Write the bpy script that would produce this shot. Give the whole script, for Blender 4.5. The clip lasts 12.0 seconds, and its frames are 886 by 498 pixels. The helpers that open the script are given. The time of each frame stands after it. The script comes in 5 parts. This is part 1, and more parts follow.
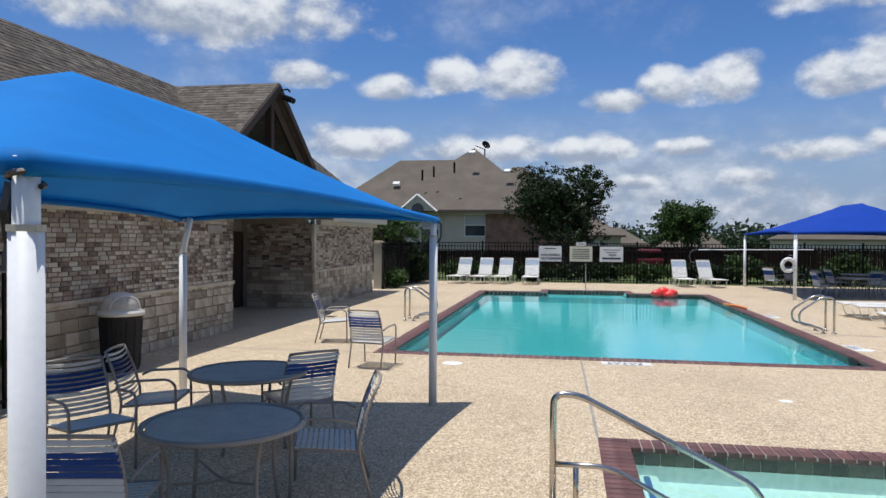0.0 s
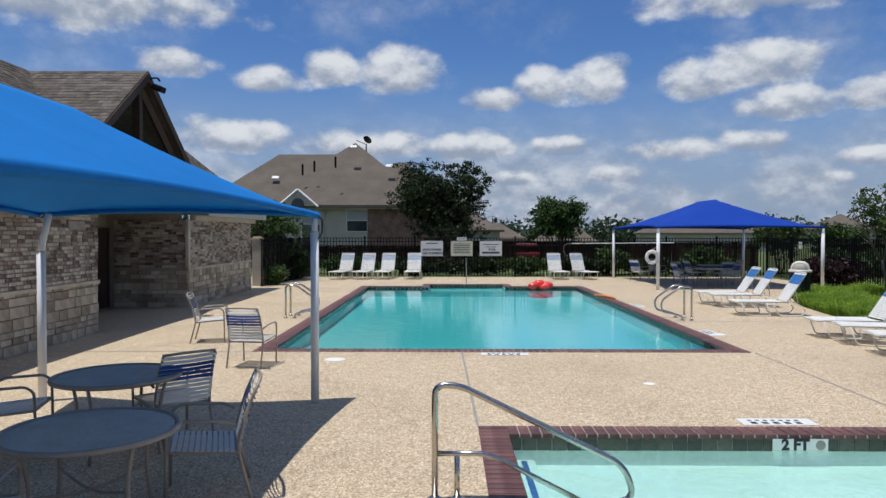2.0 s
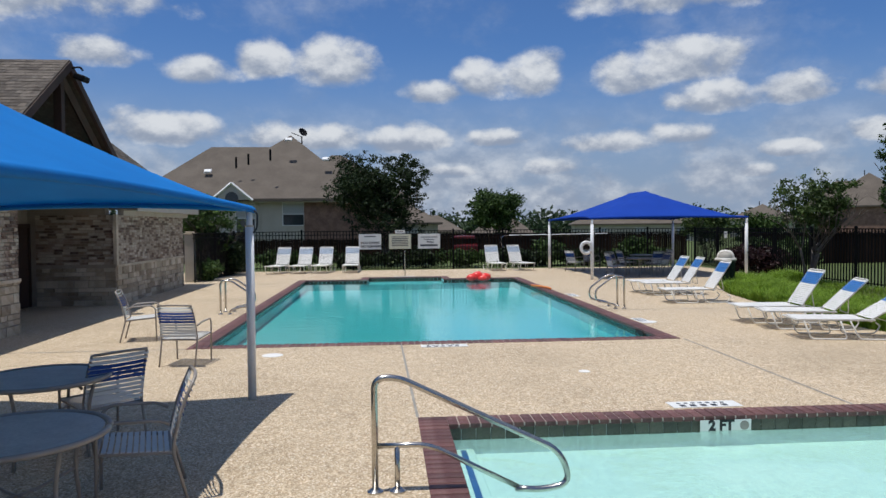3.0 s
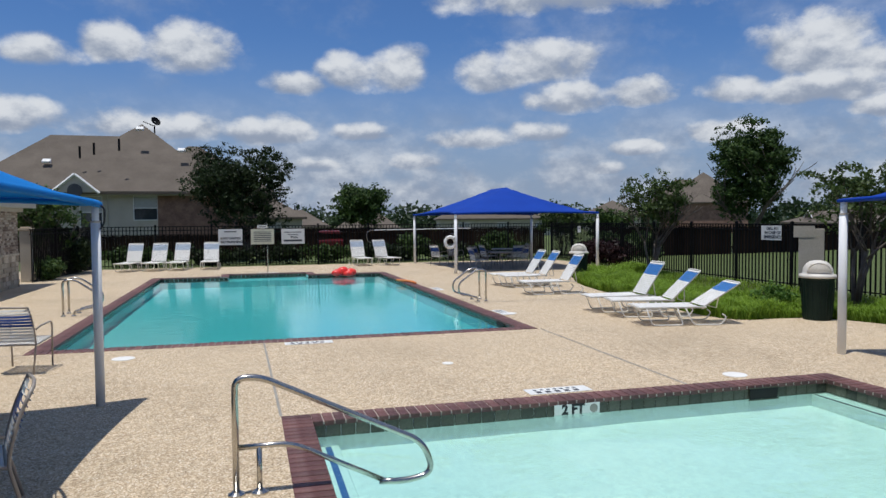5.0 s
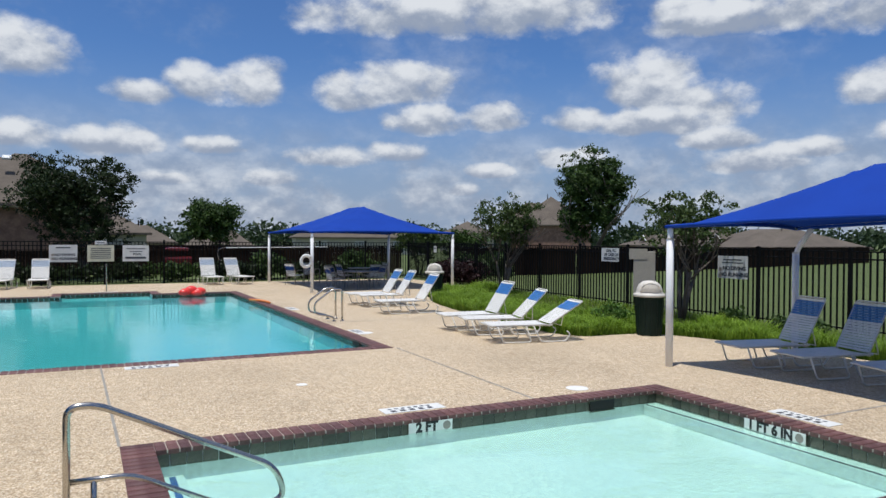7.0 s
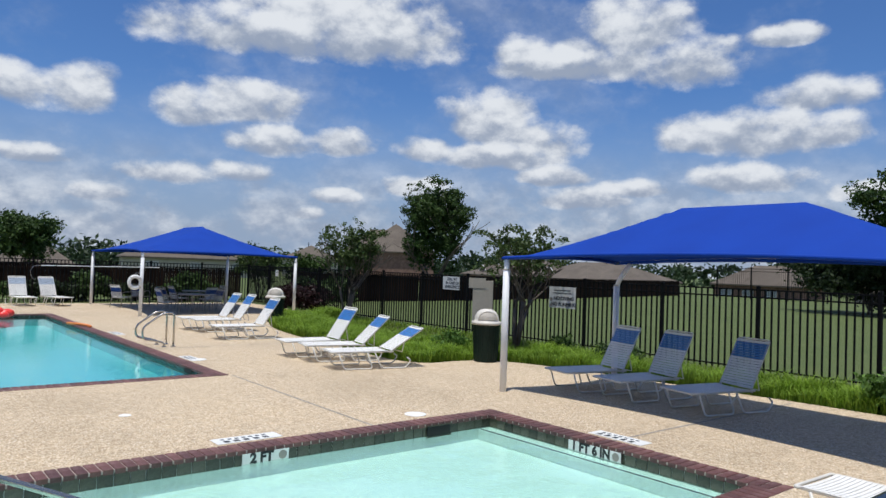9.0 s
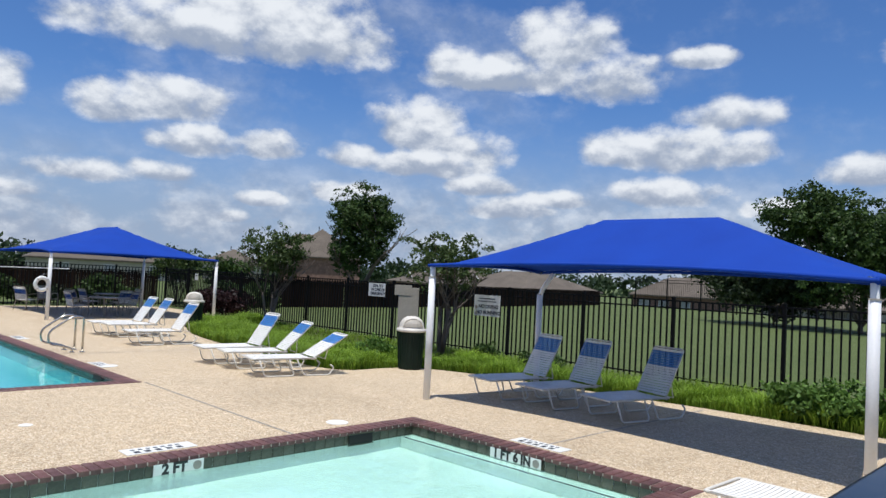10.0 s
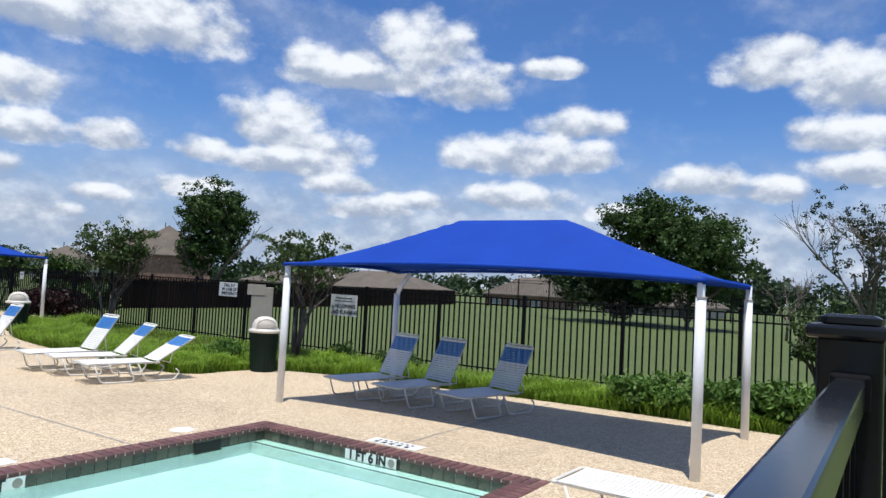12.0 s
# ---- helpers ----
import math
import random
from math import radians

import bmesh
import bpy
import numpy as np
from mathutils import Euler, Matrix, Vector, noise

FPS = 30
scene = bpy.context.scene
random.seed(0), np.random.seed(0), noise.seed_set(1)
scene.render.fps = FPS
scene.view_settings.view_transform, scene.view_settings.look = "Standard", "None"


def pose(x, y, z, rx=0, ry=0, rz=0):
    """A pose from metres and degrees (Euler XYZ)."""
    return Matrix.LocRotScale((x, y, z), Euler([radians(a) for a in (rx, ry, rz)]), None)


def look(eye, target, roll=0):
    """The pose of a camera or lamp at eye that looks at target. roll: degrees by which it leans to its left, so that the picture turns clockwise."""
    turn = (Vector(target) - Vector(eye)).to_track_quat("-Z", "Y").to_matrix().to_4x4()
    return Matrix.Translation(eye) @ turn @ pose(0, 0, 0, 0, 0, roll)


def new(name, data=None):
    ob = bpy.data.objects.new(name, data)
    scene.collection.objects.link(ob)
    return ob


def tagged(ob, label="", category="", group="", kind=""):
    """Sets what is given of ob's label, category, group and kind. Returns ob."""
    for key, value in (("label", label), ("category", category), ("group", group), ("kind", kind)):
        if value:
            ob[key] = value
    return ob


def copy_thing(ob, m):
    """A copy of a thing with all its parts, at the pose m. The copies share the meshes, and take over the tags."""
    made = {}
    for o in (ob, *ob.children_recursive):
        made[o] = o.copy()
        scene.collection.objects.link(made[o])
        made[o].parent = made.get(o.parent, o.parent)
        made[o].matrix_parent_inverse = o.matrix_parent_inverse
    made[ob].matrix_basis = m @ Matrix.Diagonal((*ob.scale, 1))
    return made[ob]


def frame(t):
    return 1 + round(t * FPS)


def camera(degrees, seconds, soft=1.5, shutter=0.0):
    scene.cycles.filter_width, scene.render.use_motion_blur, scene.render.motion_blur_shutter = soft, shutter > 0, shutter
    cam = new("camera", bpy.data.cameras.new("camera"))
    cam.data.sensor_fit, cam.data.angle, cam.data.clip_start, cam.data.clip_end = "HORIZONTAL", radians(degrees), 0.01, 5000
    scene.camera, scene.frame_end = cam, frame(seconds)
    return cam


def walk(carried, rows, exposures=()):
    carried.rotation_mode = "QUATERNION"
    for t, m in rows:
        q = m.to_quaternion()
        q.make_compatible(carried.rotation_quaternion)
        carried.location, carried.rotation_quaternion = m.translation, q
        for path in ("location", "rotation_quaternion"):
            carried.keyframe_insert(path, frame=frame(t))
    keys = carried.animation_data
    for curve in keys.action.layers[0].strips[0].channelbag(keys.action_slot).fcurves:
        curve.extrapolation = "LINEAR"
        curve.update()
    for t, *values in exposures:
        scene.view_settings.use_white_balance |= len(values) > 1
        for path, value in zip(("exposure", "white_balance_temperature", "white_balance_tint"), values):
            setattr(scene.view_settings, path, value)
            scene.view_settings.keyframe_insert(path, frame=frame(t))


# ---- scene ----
cam = camera(64.4, 12.0)
PATH = [
    (0, -0.022, 0.148, 2.042, 89.12, -0.35, 10.03),
    (0.5, -0.019, 0.136, 2.041, 89.10, -0.38, 7.67),
    (1, -0.016, 0.124, 2.041, 89.08, -0.35, 5.35),
    (1.5, -0.013, 0.112, 2.041, 88.97, -0.27, 2.93),
    (2, -0.010, 0.100, 2.040, 88.77, -0.04, 0.47),
    (2.5, -0.006, 0.088, 2.040, 88.49, 0.26, -2.01),
    (3, -0.003, 0.076, 2.040, 88.16, 0.51, -4.55),
    (5, 0.012, 0.018, 2.054, 87.63, 0.46, -15.42),
    (5.5, 0.015, 0.004, 2.057, 87.84, 0.25, -18.24),
    (6, 0.019, -0.010, 2.061, 88.18, 0.11, -21.09),
    (6.5, 0.010, -0.028, 2.065, 88.61, -0.04, -24.04),
    (7, 0.001, -0.045, 2.068, 89.17, -0.38, -26.97),
    (9, -0.034, -0.115, 2.083, 91.54, -2.03, -39.59),
    (9.5, -0.020, -0.106, 2.082, 92.04, -2.61, -42.66),
    (10, -0.006, -0.096, 2.081, 92.38, -2.99, -45.58),
    (10.5, 0.008, -0.086, 2.080, 92.54, -3.05, -48.46),
    (11, 0.022, -0.077, 2.079, 92.69, -3.06, -51.37),
    (11.5, 0.036, -0.067, 2.078, 92.83, -3.05, -54.26),
    (12, 0.050, -0.057, 2.076, 92.96, -3.07, -57.15),
]
walk(cam, [(t, pose(*p)) for t, *p in PATH], [(0.0, -0.11), (2.5, -0.31), (5.0, -0.33), (7.0, -0.23), (9.0, -0.17), (10.5, 0.03), (12.0, 0.13)])

# ---- world and sun ----
SUN_AZ, SUN_EL = 245.0, 79.0   # compass degrees from +y towards +x, and height
# clouds: azimuth, elevation, half width, half height, in degrees
CLOUDS_HIGH = [
    (-29.3, 16.6, 13.4, 3.4), (-21.2, 12.6, 3.2, 1.5), (-40.2, 12.0, 4.7, 1.2), (24.0, 17.2, 10.0, 2.3), (31.0, 18.4, 12.5, 4.0), (48.3, 16.0, 6.0, 1.6),
    (54.5, 18.6, 4.6, 3.2), (50.9, 16.3, 7.0, 2.1), (58.5, 15.7, 4.6, 2.4), (45.4, 17.0, 2.8, 1.9), (65.2, 17.4, 2.6, 1.0),
    (81.1, 17.0, 3.9, 2.2), (83.2, 18.1, 1.8, 1.3), (88.0, 15.3, 4.7, 3.2),
]
CLOUDS_MIDDLE = [
    (-14.4, 11.7, 3.1, 1.5), (-9.4, 12.8, 2.4, 2.0), (-4.1, 12.6, 3.7, 2.5), (4.1, 10.6, 2.9, 1.3), (7.9, 11.4, 2.9, 1.9), (11.8, 11.6, 2.9, 2.3),
    (19.6, 11.3, 2.9, 2.0), (24.0, 12.1, 4.6, 2.2), (25.6, 9.3, 3.9, 1.6), (30.8, 9.5, 3.5, 1.4), (37.8, 9.3, 3.0, 1.3), (43.1, 11.8, 4.4, 3.0),
    (47.1, 10.2, 3.7, 2.6), (43.9, 8.9, 6.0, 1.5), (67.5, 13.2, 4.8, 1.8), (59.1, 10.6, 3.3, 2.0), (64.1, 10.4, 5.1, 2.5), (68.7, 10.7, 2.8, 1.8),
    (62.6, 7.3, 5.5, 1.6), (86.8, 12.0, 4.6, 1.8),
]
CLOUDS_LOW = [
    (-16.7, 7.4, 5.1, 1.7), (-6.6, 7.0, 6.0, 1.5), (1.5, 6.8, 4.1, 1.5), (9.0, 6.9, 2.8, 1.0), (13.0, 4.6, 2.5, 1.0), (18.0, 6.4, 4.6, 1.2),
    (23.1, 6.8, 2.9, 1.1), (30.7, 5.4, 2.2, .9), (28.7, 3.9, 1.6, .8), (37.0, 6.4, 3.0, 1.2), (48.4, 7.5, 3.2, 1.2), (50.6, 5.8, 4.6, 1.3),
    (54.8, 6.6, 3.6, 1.0), (77.0, 8.8, 4.8, 1.5), (82.1, 8.2, 3.7, 1.6), (88.0, 9.4, 5.0, 1.6), (5.2, 4.4, 2.6, .8), (-25.0, 8.0, 4.0, 1.5), (71.5, 6.2, 3.4, 1.1),
]
world = bpy.data.worlds.new("sky")
scene.world = world
world.use_nodes = True
wn, wl = world.node_tree.nodes, world.node_tree.links
wn.clear()


def wmath(op, a, b=None, c=None, clamp=False):
    n = wn.new("ShaderNodeMath")
    n.operation, n.use_clamp = op, clamp
    for i, v in enumerate((a, b, c)):
        if v is None:
            continue
        if isinstance(v, (int, float)):
            n.inputs[i].default_value = v
        else:
            wl.new(v, n.inputs[i])
    return n.outputs[0]


def wrange(v, lo, hi):
    n = wn.new("ShaderNodeMapRange")
    n.interpolation_type = "SMOOTHSTEP"
    wl.new(v, n.inputs[0])
    n.inputs[1].default_value, n.inputs[2].default_value = lo, hi
    return n.outputs[0]


sky = wn.new("ShaderNodeTexSky")
sky.sky_type, sky.sun_disc = "NISHITA", False
sky.sun_elevation, sky.sun_rotation = radians(SUN_EL), radians(SUN_AZ)
sky.air_density, sky.dust_density, sky.ozone_density = 1.0, 0.4, 1.0
coord = wn.new("ShaderNodeTexCoord").outputs["Generated"]
sep = wn.new("ShaderNodeSeparateXYZ")
wl.new(coord, sep.inputs[0])
# azimuth and elevation in degrees, roughened by noise so that the clouds are ragged
az = wmath("MULTIPLY", wmath("ARCTAN2", sep.outputs[0], sep.outputs[1]), 57.2958)
el = wmath("MULTIPLY", wmath("ARCSINE", sep.outputs[2]), 57.2958)


def wnoise(scale, detail, rough, shift=0.0, rise=0.0):
    m = wn.new("ShaderNodeMapping")
    m.inputs["Scale"].default_value = (1, 1, 1.5)
    m.inputs["Location"].default_value = (shift, shift * .7, shift * 1.3 + rise)
    wl.new(coord, m.inputs[0])
    n = wn.new("ShaderNodeTexNoise")
    n.inputs["Scale"].default_value, n.inputs["Detail"].default_value, n.inputs["Roughness"].default_value = scale, detail, rough
    wl.new(m.outputs[0], n.inputs["Vector"])
    return n.outputs[0]


puff = wmath("SUBTRACT", wnoise(10, 8, .60), .5)
puff_above = wmath("SUBTRACT", wnoise(10, 8, .60, 0, .016), .5)
fine = wmath("SUBTRACT", wnoise(30, 6, .65, 3.1), .5)
cell = wn.new("ShaderNodeTexVoronoi")
cell.feature, cell.inputs["Scale"].default_value, cell.inputs["Smoothness"].default_value = "SMOOTH_F1", 24, .35
warp = wn.new("ShaderNodeVectorMath")
warp.operation, warp.inputs[1].default_value = "MULTIPLY", (1, 1, 1.3)
wl.new(coord, warp.inputs[0])
wl.new(warp.outputs[0], cell.inputs["Vector"])
billow = wmath("SUBTRACT", .42, cell.outputs["Distance"])      # rounded heads
ragged = wmath("ADD", wmath("ADD", wmath("MULTIPLY", puff, 2.1), wmath("MULTIPLY", fine, 1.1)), wmath("MULTIPLY", billow, .8))
flat = wn.new("ShaderNodeCombineXYZ")
wl.new(az, flat.inputs[0])
wl.new(el, flat.inputs[1])


def wvec(op, a, b, c=None):
    n = wn.new("ShaderNodeVectorMath")
    n.operation = op
    for i, v in enumerate((a, b, c)):
        if isinstance(v, tuple):
            n.inputs[i].default_value = v
        elif v is not None:
            wl.new(v, n.inputs[i])
    return n


near = None
top = None
for a0, e0, w, h in CLOUDS_HIGH + CLOUDS_MIDDLE + CLOUDS_LOW:
    uv = wvec("MULTIPLY", wvec("SUBTRACT", flat.outputs[0], (a0, e0, 0)).outputs[0], (1 / w, 1 / h, 0)).outputs[0]
    low = wvec("MINIMUM", uv, (0, 0, 0)).outputs[0]
    uv2 = wvec("MULTIPLY_ADD", low, (0, .55, 0), uv).outputs[0]      # flatter undersides
    d = wmath("SUBTRACT", 1, wvec("DOT_PRODUCT", uv2, uv2).outputs["Value"])
    near = d if near is None else wmath("SMOOTH_MAX", near, d, 0.3)
    lit = wmath("MULTIPLY", wmath("MAXIMUM", d, 0), wvec("DOT_PRODUCT", uv, (0, 1, 0)).outputs["Value"])
    top = lit if top is None else wmath("ADD", top, lit)
# the rest of the sky has the same kind of clouds, from noise alone
rest = wmath("MULTIPLY", wmath("SUBTRACT", wnoise(3.2, 4, .5, 7.7), .52), 7.0)
side = wmath("MAXIMUM", wrange(az, 95, 110), wmath("MAXIMUM", wrange(wmath("MULTIPLY", az, -1), 45, 60), wrange(el, 22, 28)))
rest = wmath("SUBTRACT", wmath("MULTIPLY", side, wmath("ADD", rest, 3)), 3)
near = wmath("MAXIMUM", near, rest)
near = wmath("MAXIMUM", near, -1.5)
cover = wrange(wmath("ADD", near, ragged), -0.34, .72)
# thin veils between the clouds, and a haze bank low over the horizon
veil = wmath("MULTIPLY", wrange(wnoise(5, 6, .62, 5.2), .46, .74), .38)
cover = wmath("MAXIMUM", cover, veil)
bank = wmath("MULTIPLY", wrange(wmath("MULTIPLY", el, -1), -11, -3), wrange(wnoise(8, 6, .6, 1.3), .36, .60))
cover = wmath("MAXIMUM", cover, wmath("MULTIPLY", bank, .80))
relief = wmath("SUBTRACT", puff, puff_above)
shade = wrange(wmath("ADD", wmath("ADD", wmath("MULTIPLY", top, 1.5), wmath("MULTIPLY", relief, 3.6)), wmath("ADD", wmath("MULTIPLY", billow, .9), wmath("MULTIPLY", puff, .8))), -.62, .72)
tone = wn.new("ShaderNodeMix")
tone.data_type = "RGBA"
tone.inputs[6].default_value = (3.9, 4.65, 6.1, 1)
tone.inputs[7].default_value = (9.3, 9.75, 10.4, 1)
wl.new(shade, tone.inputs[0])
both = wn.new("ShaderNodeMix")
both.data_type = "RGBA"
wl.new(cover, both.inputs[0])
hue = wn.new("ShaderNodeMix")
hue.data_type, hue.blend_type = "RGBA", "MULTIPLY"
hue.inputs[0].default_value = 1.0
hue.inputs[7].default_value = (.55, .86, 1.33, 1)
wl.new(sky.outputs[0], hue.inputs[6])
haze = wn.new("ShaderNodeMix")
haze.data_type = "RGBA"
haze.inputs[7].default_value = (3.6, 4.6, 6.5, 1)
wl.new(hue.outputs[2], haze.inputs[6])
wl.new(wmath("MULTIPLY", wrange(wmath("MULTIPLY", el, -1), -15, 0), .92), haze.inputs[0])
wl.new(haze.outputs[2], both.inputs[6])
wl.new(tone.outputs[2], both.inputs[7])
bg = wn.new("ShaderNodeBackground")
bg.inputs[1].default_value = 0.090
wl.new(both.outputs[2], bg.inputs[0])
wl.new(bg.outputs[0], wn.new("ShaderNodeOutputWorld").inputs[0])

sun = new("sun", bpy.data.lights.new("sun", "SUN"))
sun.data.energy, sun.data.angle, sun.data.color = 4.7, radians(0.53), (1, .975, .94)
_a, _e = radians(SUN_AZ), radians(SUN_EL)
sun.matrix_world = look((math.sin(_a) * math.cos(_e) * 40, math.cos(_a) * math.cos(_e) * 40, math.sin(_e) * 40), (0, 0, 0))


# ---- mesh helpers ----
def part(name, bm, material, parent=None, label="", smooth=False):
    """Links a bmesh as one mesh object under a thing or a part."""
    me = bpy.data.meshes.new(name)
    bmesh.ops.recalc_face_normals(bm, faces=bm.faces)
    bm.to_mesh(me)
    bm.free()
    if smooth:
        for p in me.polygons:
            p.use_smooth = True
    me.materials.append(material)
    ob = new(name, me)
    ob.parent = parent
    if label:
        ob["label"] = label
    return ob


def thing(name, m, label, category, group=""):
    ob = new(name)
    ob.empty_display_size = 0.2
    ob.matrix_world = m
    return tagged(ob, label, category, group)


def raw(name, verts, faces, material, parent=None, label=""):
    me = bpy.data.meshes.new(name)
    me.from_pydata(verts, [], faces)
    me.materials.append(material)
    ob = new(name, me)
    ob.parent = parent
    if label:
        ob["label"] = label
    return ob


def box(bm, x0, y0, z0, x1, y1, z1, bevel=0.0, m=None):
    c = ((x0 + x1) / 2, (y0 + y1) / 2, (z0 + z1) / 2)
    r = bmesh.ops.create_cube(bm, size=1, matrix=Matrix.Translation(c) @ Matrix.Diagonal((x1 - x0, y1 - y0, z1 - z0, 1)))
    vs = r["verts"]
    if bevel:
        es = list({e for v in vs for e in v.link_edges})
        g = bmesh.ops.bevel(bm, geom=es, offset=bevel, segments=2, affect="EDGES", profile=.5)
        vs = g["verts"]
    if m is not None:
        bmesh.ops.transform(bm, matrix=m, verts=list({v for v in vs}))
    return bm


def boxed(*a, bevel=0.0, m=None):
    return box(bmesh.new(), *a, bevel=bevel, m=m)


def fillet(pts, r, n=5):
    """Rounds the inner corners of a path."""
    pts = [Vector(p) for p in pts]
    out = [pts[0]]
    for a, b, c in zip(pts, pts[1:], pts[2:]):
        k = min(r, (a - b).length * .48, (c - b).length * .48)
        p, q = b + (a - b).normalized() * k, b + (c - b).normalized() * k
        for i in range(n + 1):
            t = i / n
            out.append(p * (1 - t) ** 2 + b * (2 * t * (1 - t)) + q * t * t)
    out.append(pts[-1])
    return out


def tube(bm, pts, r, n=8, r1=None, caps=True, flat=1.0):
    """A round bar along a path."""
    pts = [Vector(p) for p in pts]
    rings, side = [], None
    for i, p in enumerate(pts):
        d = (pts[min(i + 1, len(pts) - 1)] - pts[max(i - 1, 0)]).normalized()
        if side is None:
            side = d.cross(Vector((0, 0, 1)) if abs(d.z) < .9 else Vector((0, 1, 0))).normalized()
        side = (side - d * side.dot(d)).normalized()
        up = d.cross(side)
        rr = r if r1 is None else r + (r1 - r) * i / max(len(pts) - 1, 1)
        rings.append([bm.verts.new(p + (side * math.cos(2 * math.pi * k / n) + up * math.sin(2 * math.pi * k / n) * flat) * rr) for k in range(n)])
    for a, b in zip(rings, rings[1:]):
        for k in range(n):
            bm.faces.new((a[k], a[(k + 1) % n], b[(k + 1) % n], b[k]))
    if caps:
        bm.faces.new(rings[0][::-1])
        bm.faces.new(rings[-1])
    return bm


def tubed(pts, r, n=8, r1=None, flat=1.0):
    return tube(bmesh.new(), pts, r, n, r1, flat=flat)


def turned(profile, n=24, cap=True):
    """A body of revolution about z, from (radius, height) pairs."""
    bm = bmesh.new()
    rings = [[bm.verts.new((r * math.cos(2 * math.pi * k / n), r * math.sin(2 * math.pi * k / n), z)) for k in range(n)] for r, z in profile]
    for a, b in zip(rings, rings[1:]):
        for k in range(n):
            bm.faces.new((a[k], a[(k + 1) % n], b[(k + 1) % n], b[k]))
    if cap:
        bm.faces.new(rings[0][::-1])
        bm.faces.new(rings[-1])
    return bm


def sheet(loops, z, drop=0.0):
    """A flat piece with an outline and holes, at the height z; drop makes its sides."""
    bm = bmesh.new()
    edges = []
    for loop in loops:
        vs = [bm.verts.new((x, y, z)) for x, y in loop]
        edges += [bm.edges.new((a, b)) for a, b in zip(vs, vs[1:] + vs[:1])]
    bmesh.ops.triangle_fill(bm, use_beauty=True, use_dissolve=False, edges=edges)
    for f in bm.faces:
        if f.normal.z < 0:
            f.normal_flip()
    if drop:
        for e in [e for e in bm.edges if len(e.link_faces) == 1]:
            a, b = e.verts
            bm.faces.new((a, b, bm.verts.new(b.co - Vector((0, 0, drop))), bm.verts.new(a.co - Vector((0, 0, drop)))))
    return bm


def rect(x0, y0, x1, y1):
    return [(x0, y0), (x1, y0), (x1, y1), (x0, y1)]


# ---- materials ----
def tree(name):
    m = bpy.data.materials.new(name)
    m.use_nodes = True
    return m, m.node_tree.nodes, m.node_tree.links, m.node_tree.nodes["Principled BSDF"]


def mixed(ns, ls, fac, a, b, mode="MIX"):
    n = ns.new("ShaderNodeMix")
    n.data_type, n.blend_type = "RGBA", mode
    for i, v in ((0, fac), (6, a), (7, b)):
        if isinstance(v, (int, float)):
            n.inputs[i].default_value = v
        elif isinstance(v, tuple):
            n.inputs[i].default_value = (*v, 1) if len(v) == 3 else v
        else:
            ls.new(v, n.inputs[i])
    return n.outputs[2]


def grain(ns, ls, scale, detail=4, rough=.55, vec=None, kind="ShaderNodeTexNoise"):
    n = ns.new(kind)
    n.inputs["Scale"].default_value = scale
    if kind == "ShaderNodeTexNoise":
        n.inputs["Detail"].default_value, n.inputs["Roughness"].default_value = detail, rough
    c = ns.new("ShaderNodeTexCoord")
    if vec:
        mp = ns.new("ShaderNodeMapping")
        mp.inputs["Scale"].default_value = vec
        ls.new(c.outputs["Object"], mp.inputs[0])
        ls.new(mp.outputs[0], n.inputs["Vector"])
    else:
        ls.new(c.outputs["Object"], n.inputs["Vector"])
    return n.outputs[0] if kind == "ShaderNodeTexNoise" else n


def ramp(ns, ls, v, stops):
    n = ns.new("ShaderNodeValToRGB")
    while len(n.color_ramp.elements) < len(stops):
        n.color_ramp.elements.new(.5)
    for e, (p, c) in zip(n.color_ramp.elements, stops):
        e.position, e.color = p, (*c, 1) if len(c) == 3 else c
    ls.new(v, n.inputs[0])
    return n.outputs[0]


def bumped(ns, ls, bsdf, height, strength, dist=.01):
    b = ns.new("ShaderNodeBump")
    b.inputs["Strength"].default_value, b.inputs["Distance"].default_value = strength, dist
    ls.new(height, b.inputs["Height"])
    ls.new(b.outputs[0], bsdf.inputs["Normal"])


def surface(name, dark, light, big=1.5, small=60, rough=.6, metal=0.0, bump=.15, dist=.004, island=0.0, pick="", vec=None, mottle=.35, spec=.5):
    """A plain material with variation at two scales; island or pick vary it from piece to piece."""
    m, ns, ls, b = tree(name)
    n1, n2 = grain(ns, ls, big, 3, vec=vec), grain(ns, ls, small, 5, vec=vec)
    base = mixed(ns, ls, ramp(ns, ls, n1, ((.3, (0, 0, 0)), (.7, (1, 1, 1)))), dark, light)
    base = mixed(ns, ls, mottle, base, ramp(ns, ls, n2, ((.3, (.35, .35, .35)), (.7, (1, 1, 1)))), "MULTIPLY")
    if island:
        src = ns.new("ShaderNodeObjectInfo").outputs["Random"] if pick == "object" else ns.new("ShaderNodeNewGeometry").outputs["Random Per Island"]
        lo, hi = 1 - island, 1 + island
        base = mixed(ns, ls, 1.0, base, ramp(ns, ls, src, ((0, (lo, lo, lo)), (1, (hi, hi, hi)))), "MULTIPLY")
    ls.new(base, b.inputs["Base Color"])
    b.inputs["Roughness"].default_value, b.inputs["Metallic"].default_value, b.inputs["Specular IOR Level"].default_value = rough, metal, spec
    if bump:
        bumped(ns, ls, b, n2, bump, dist)
    return m


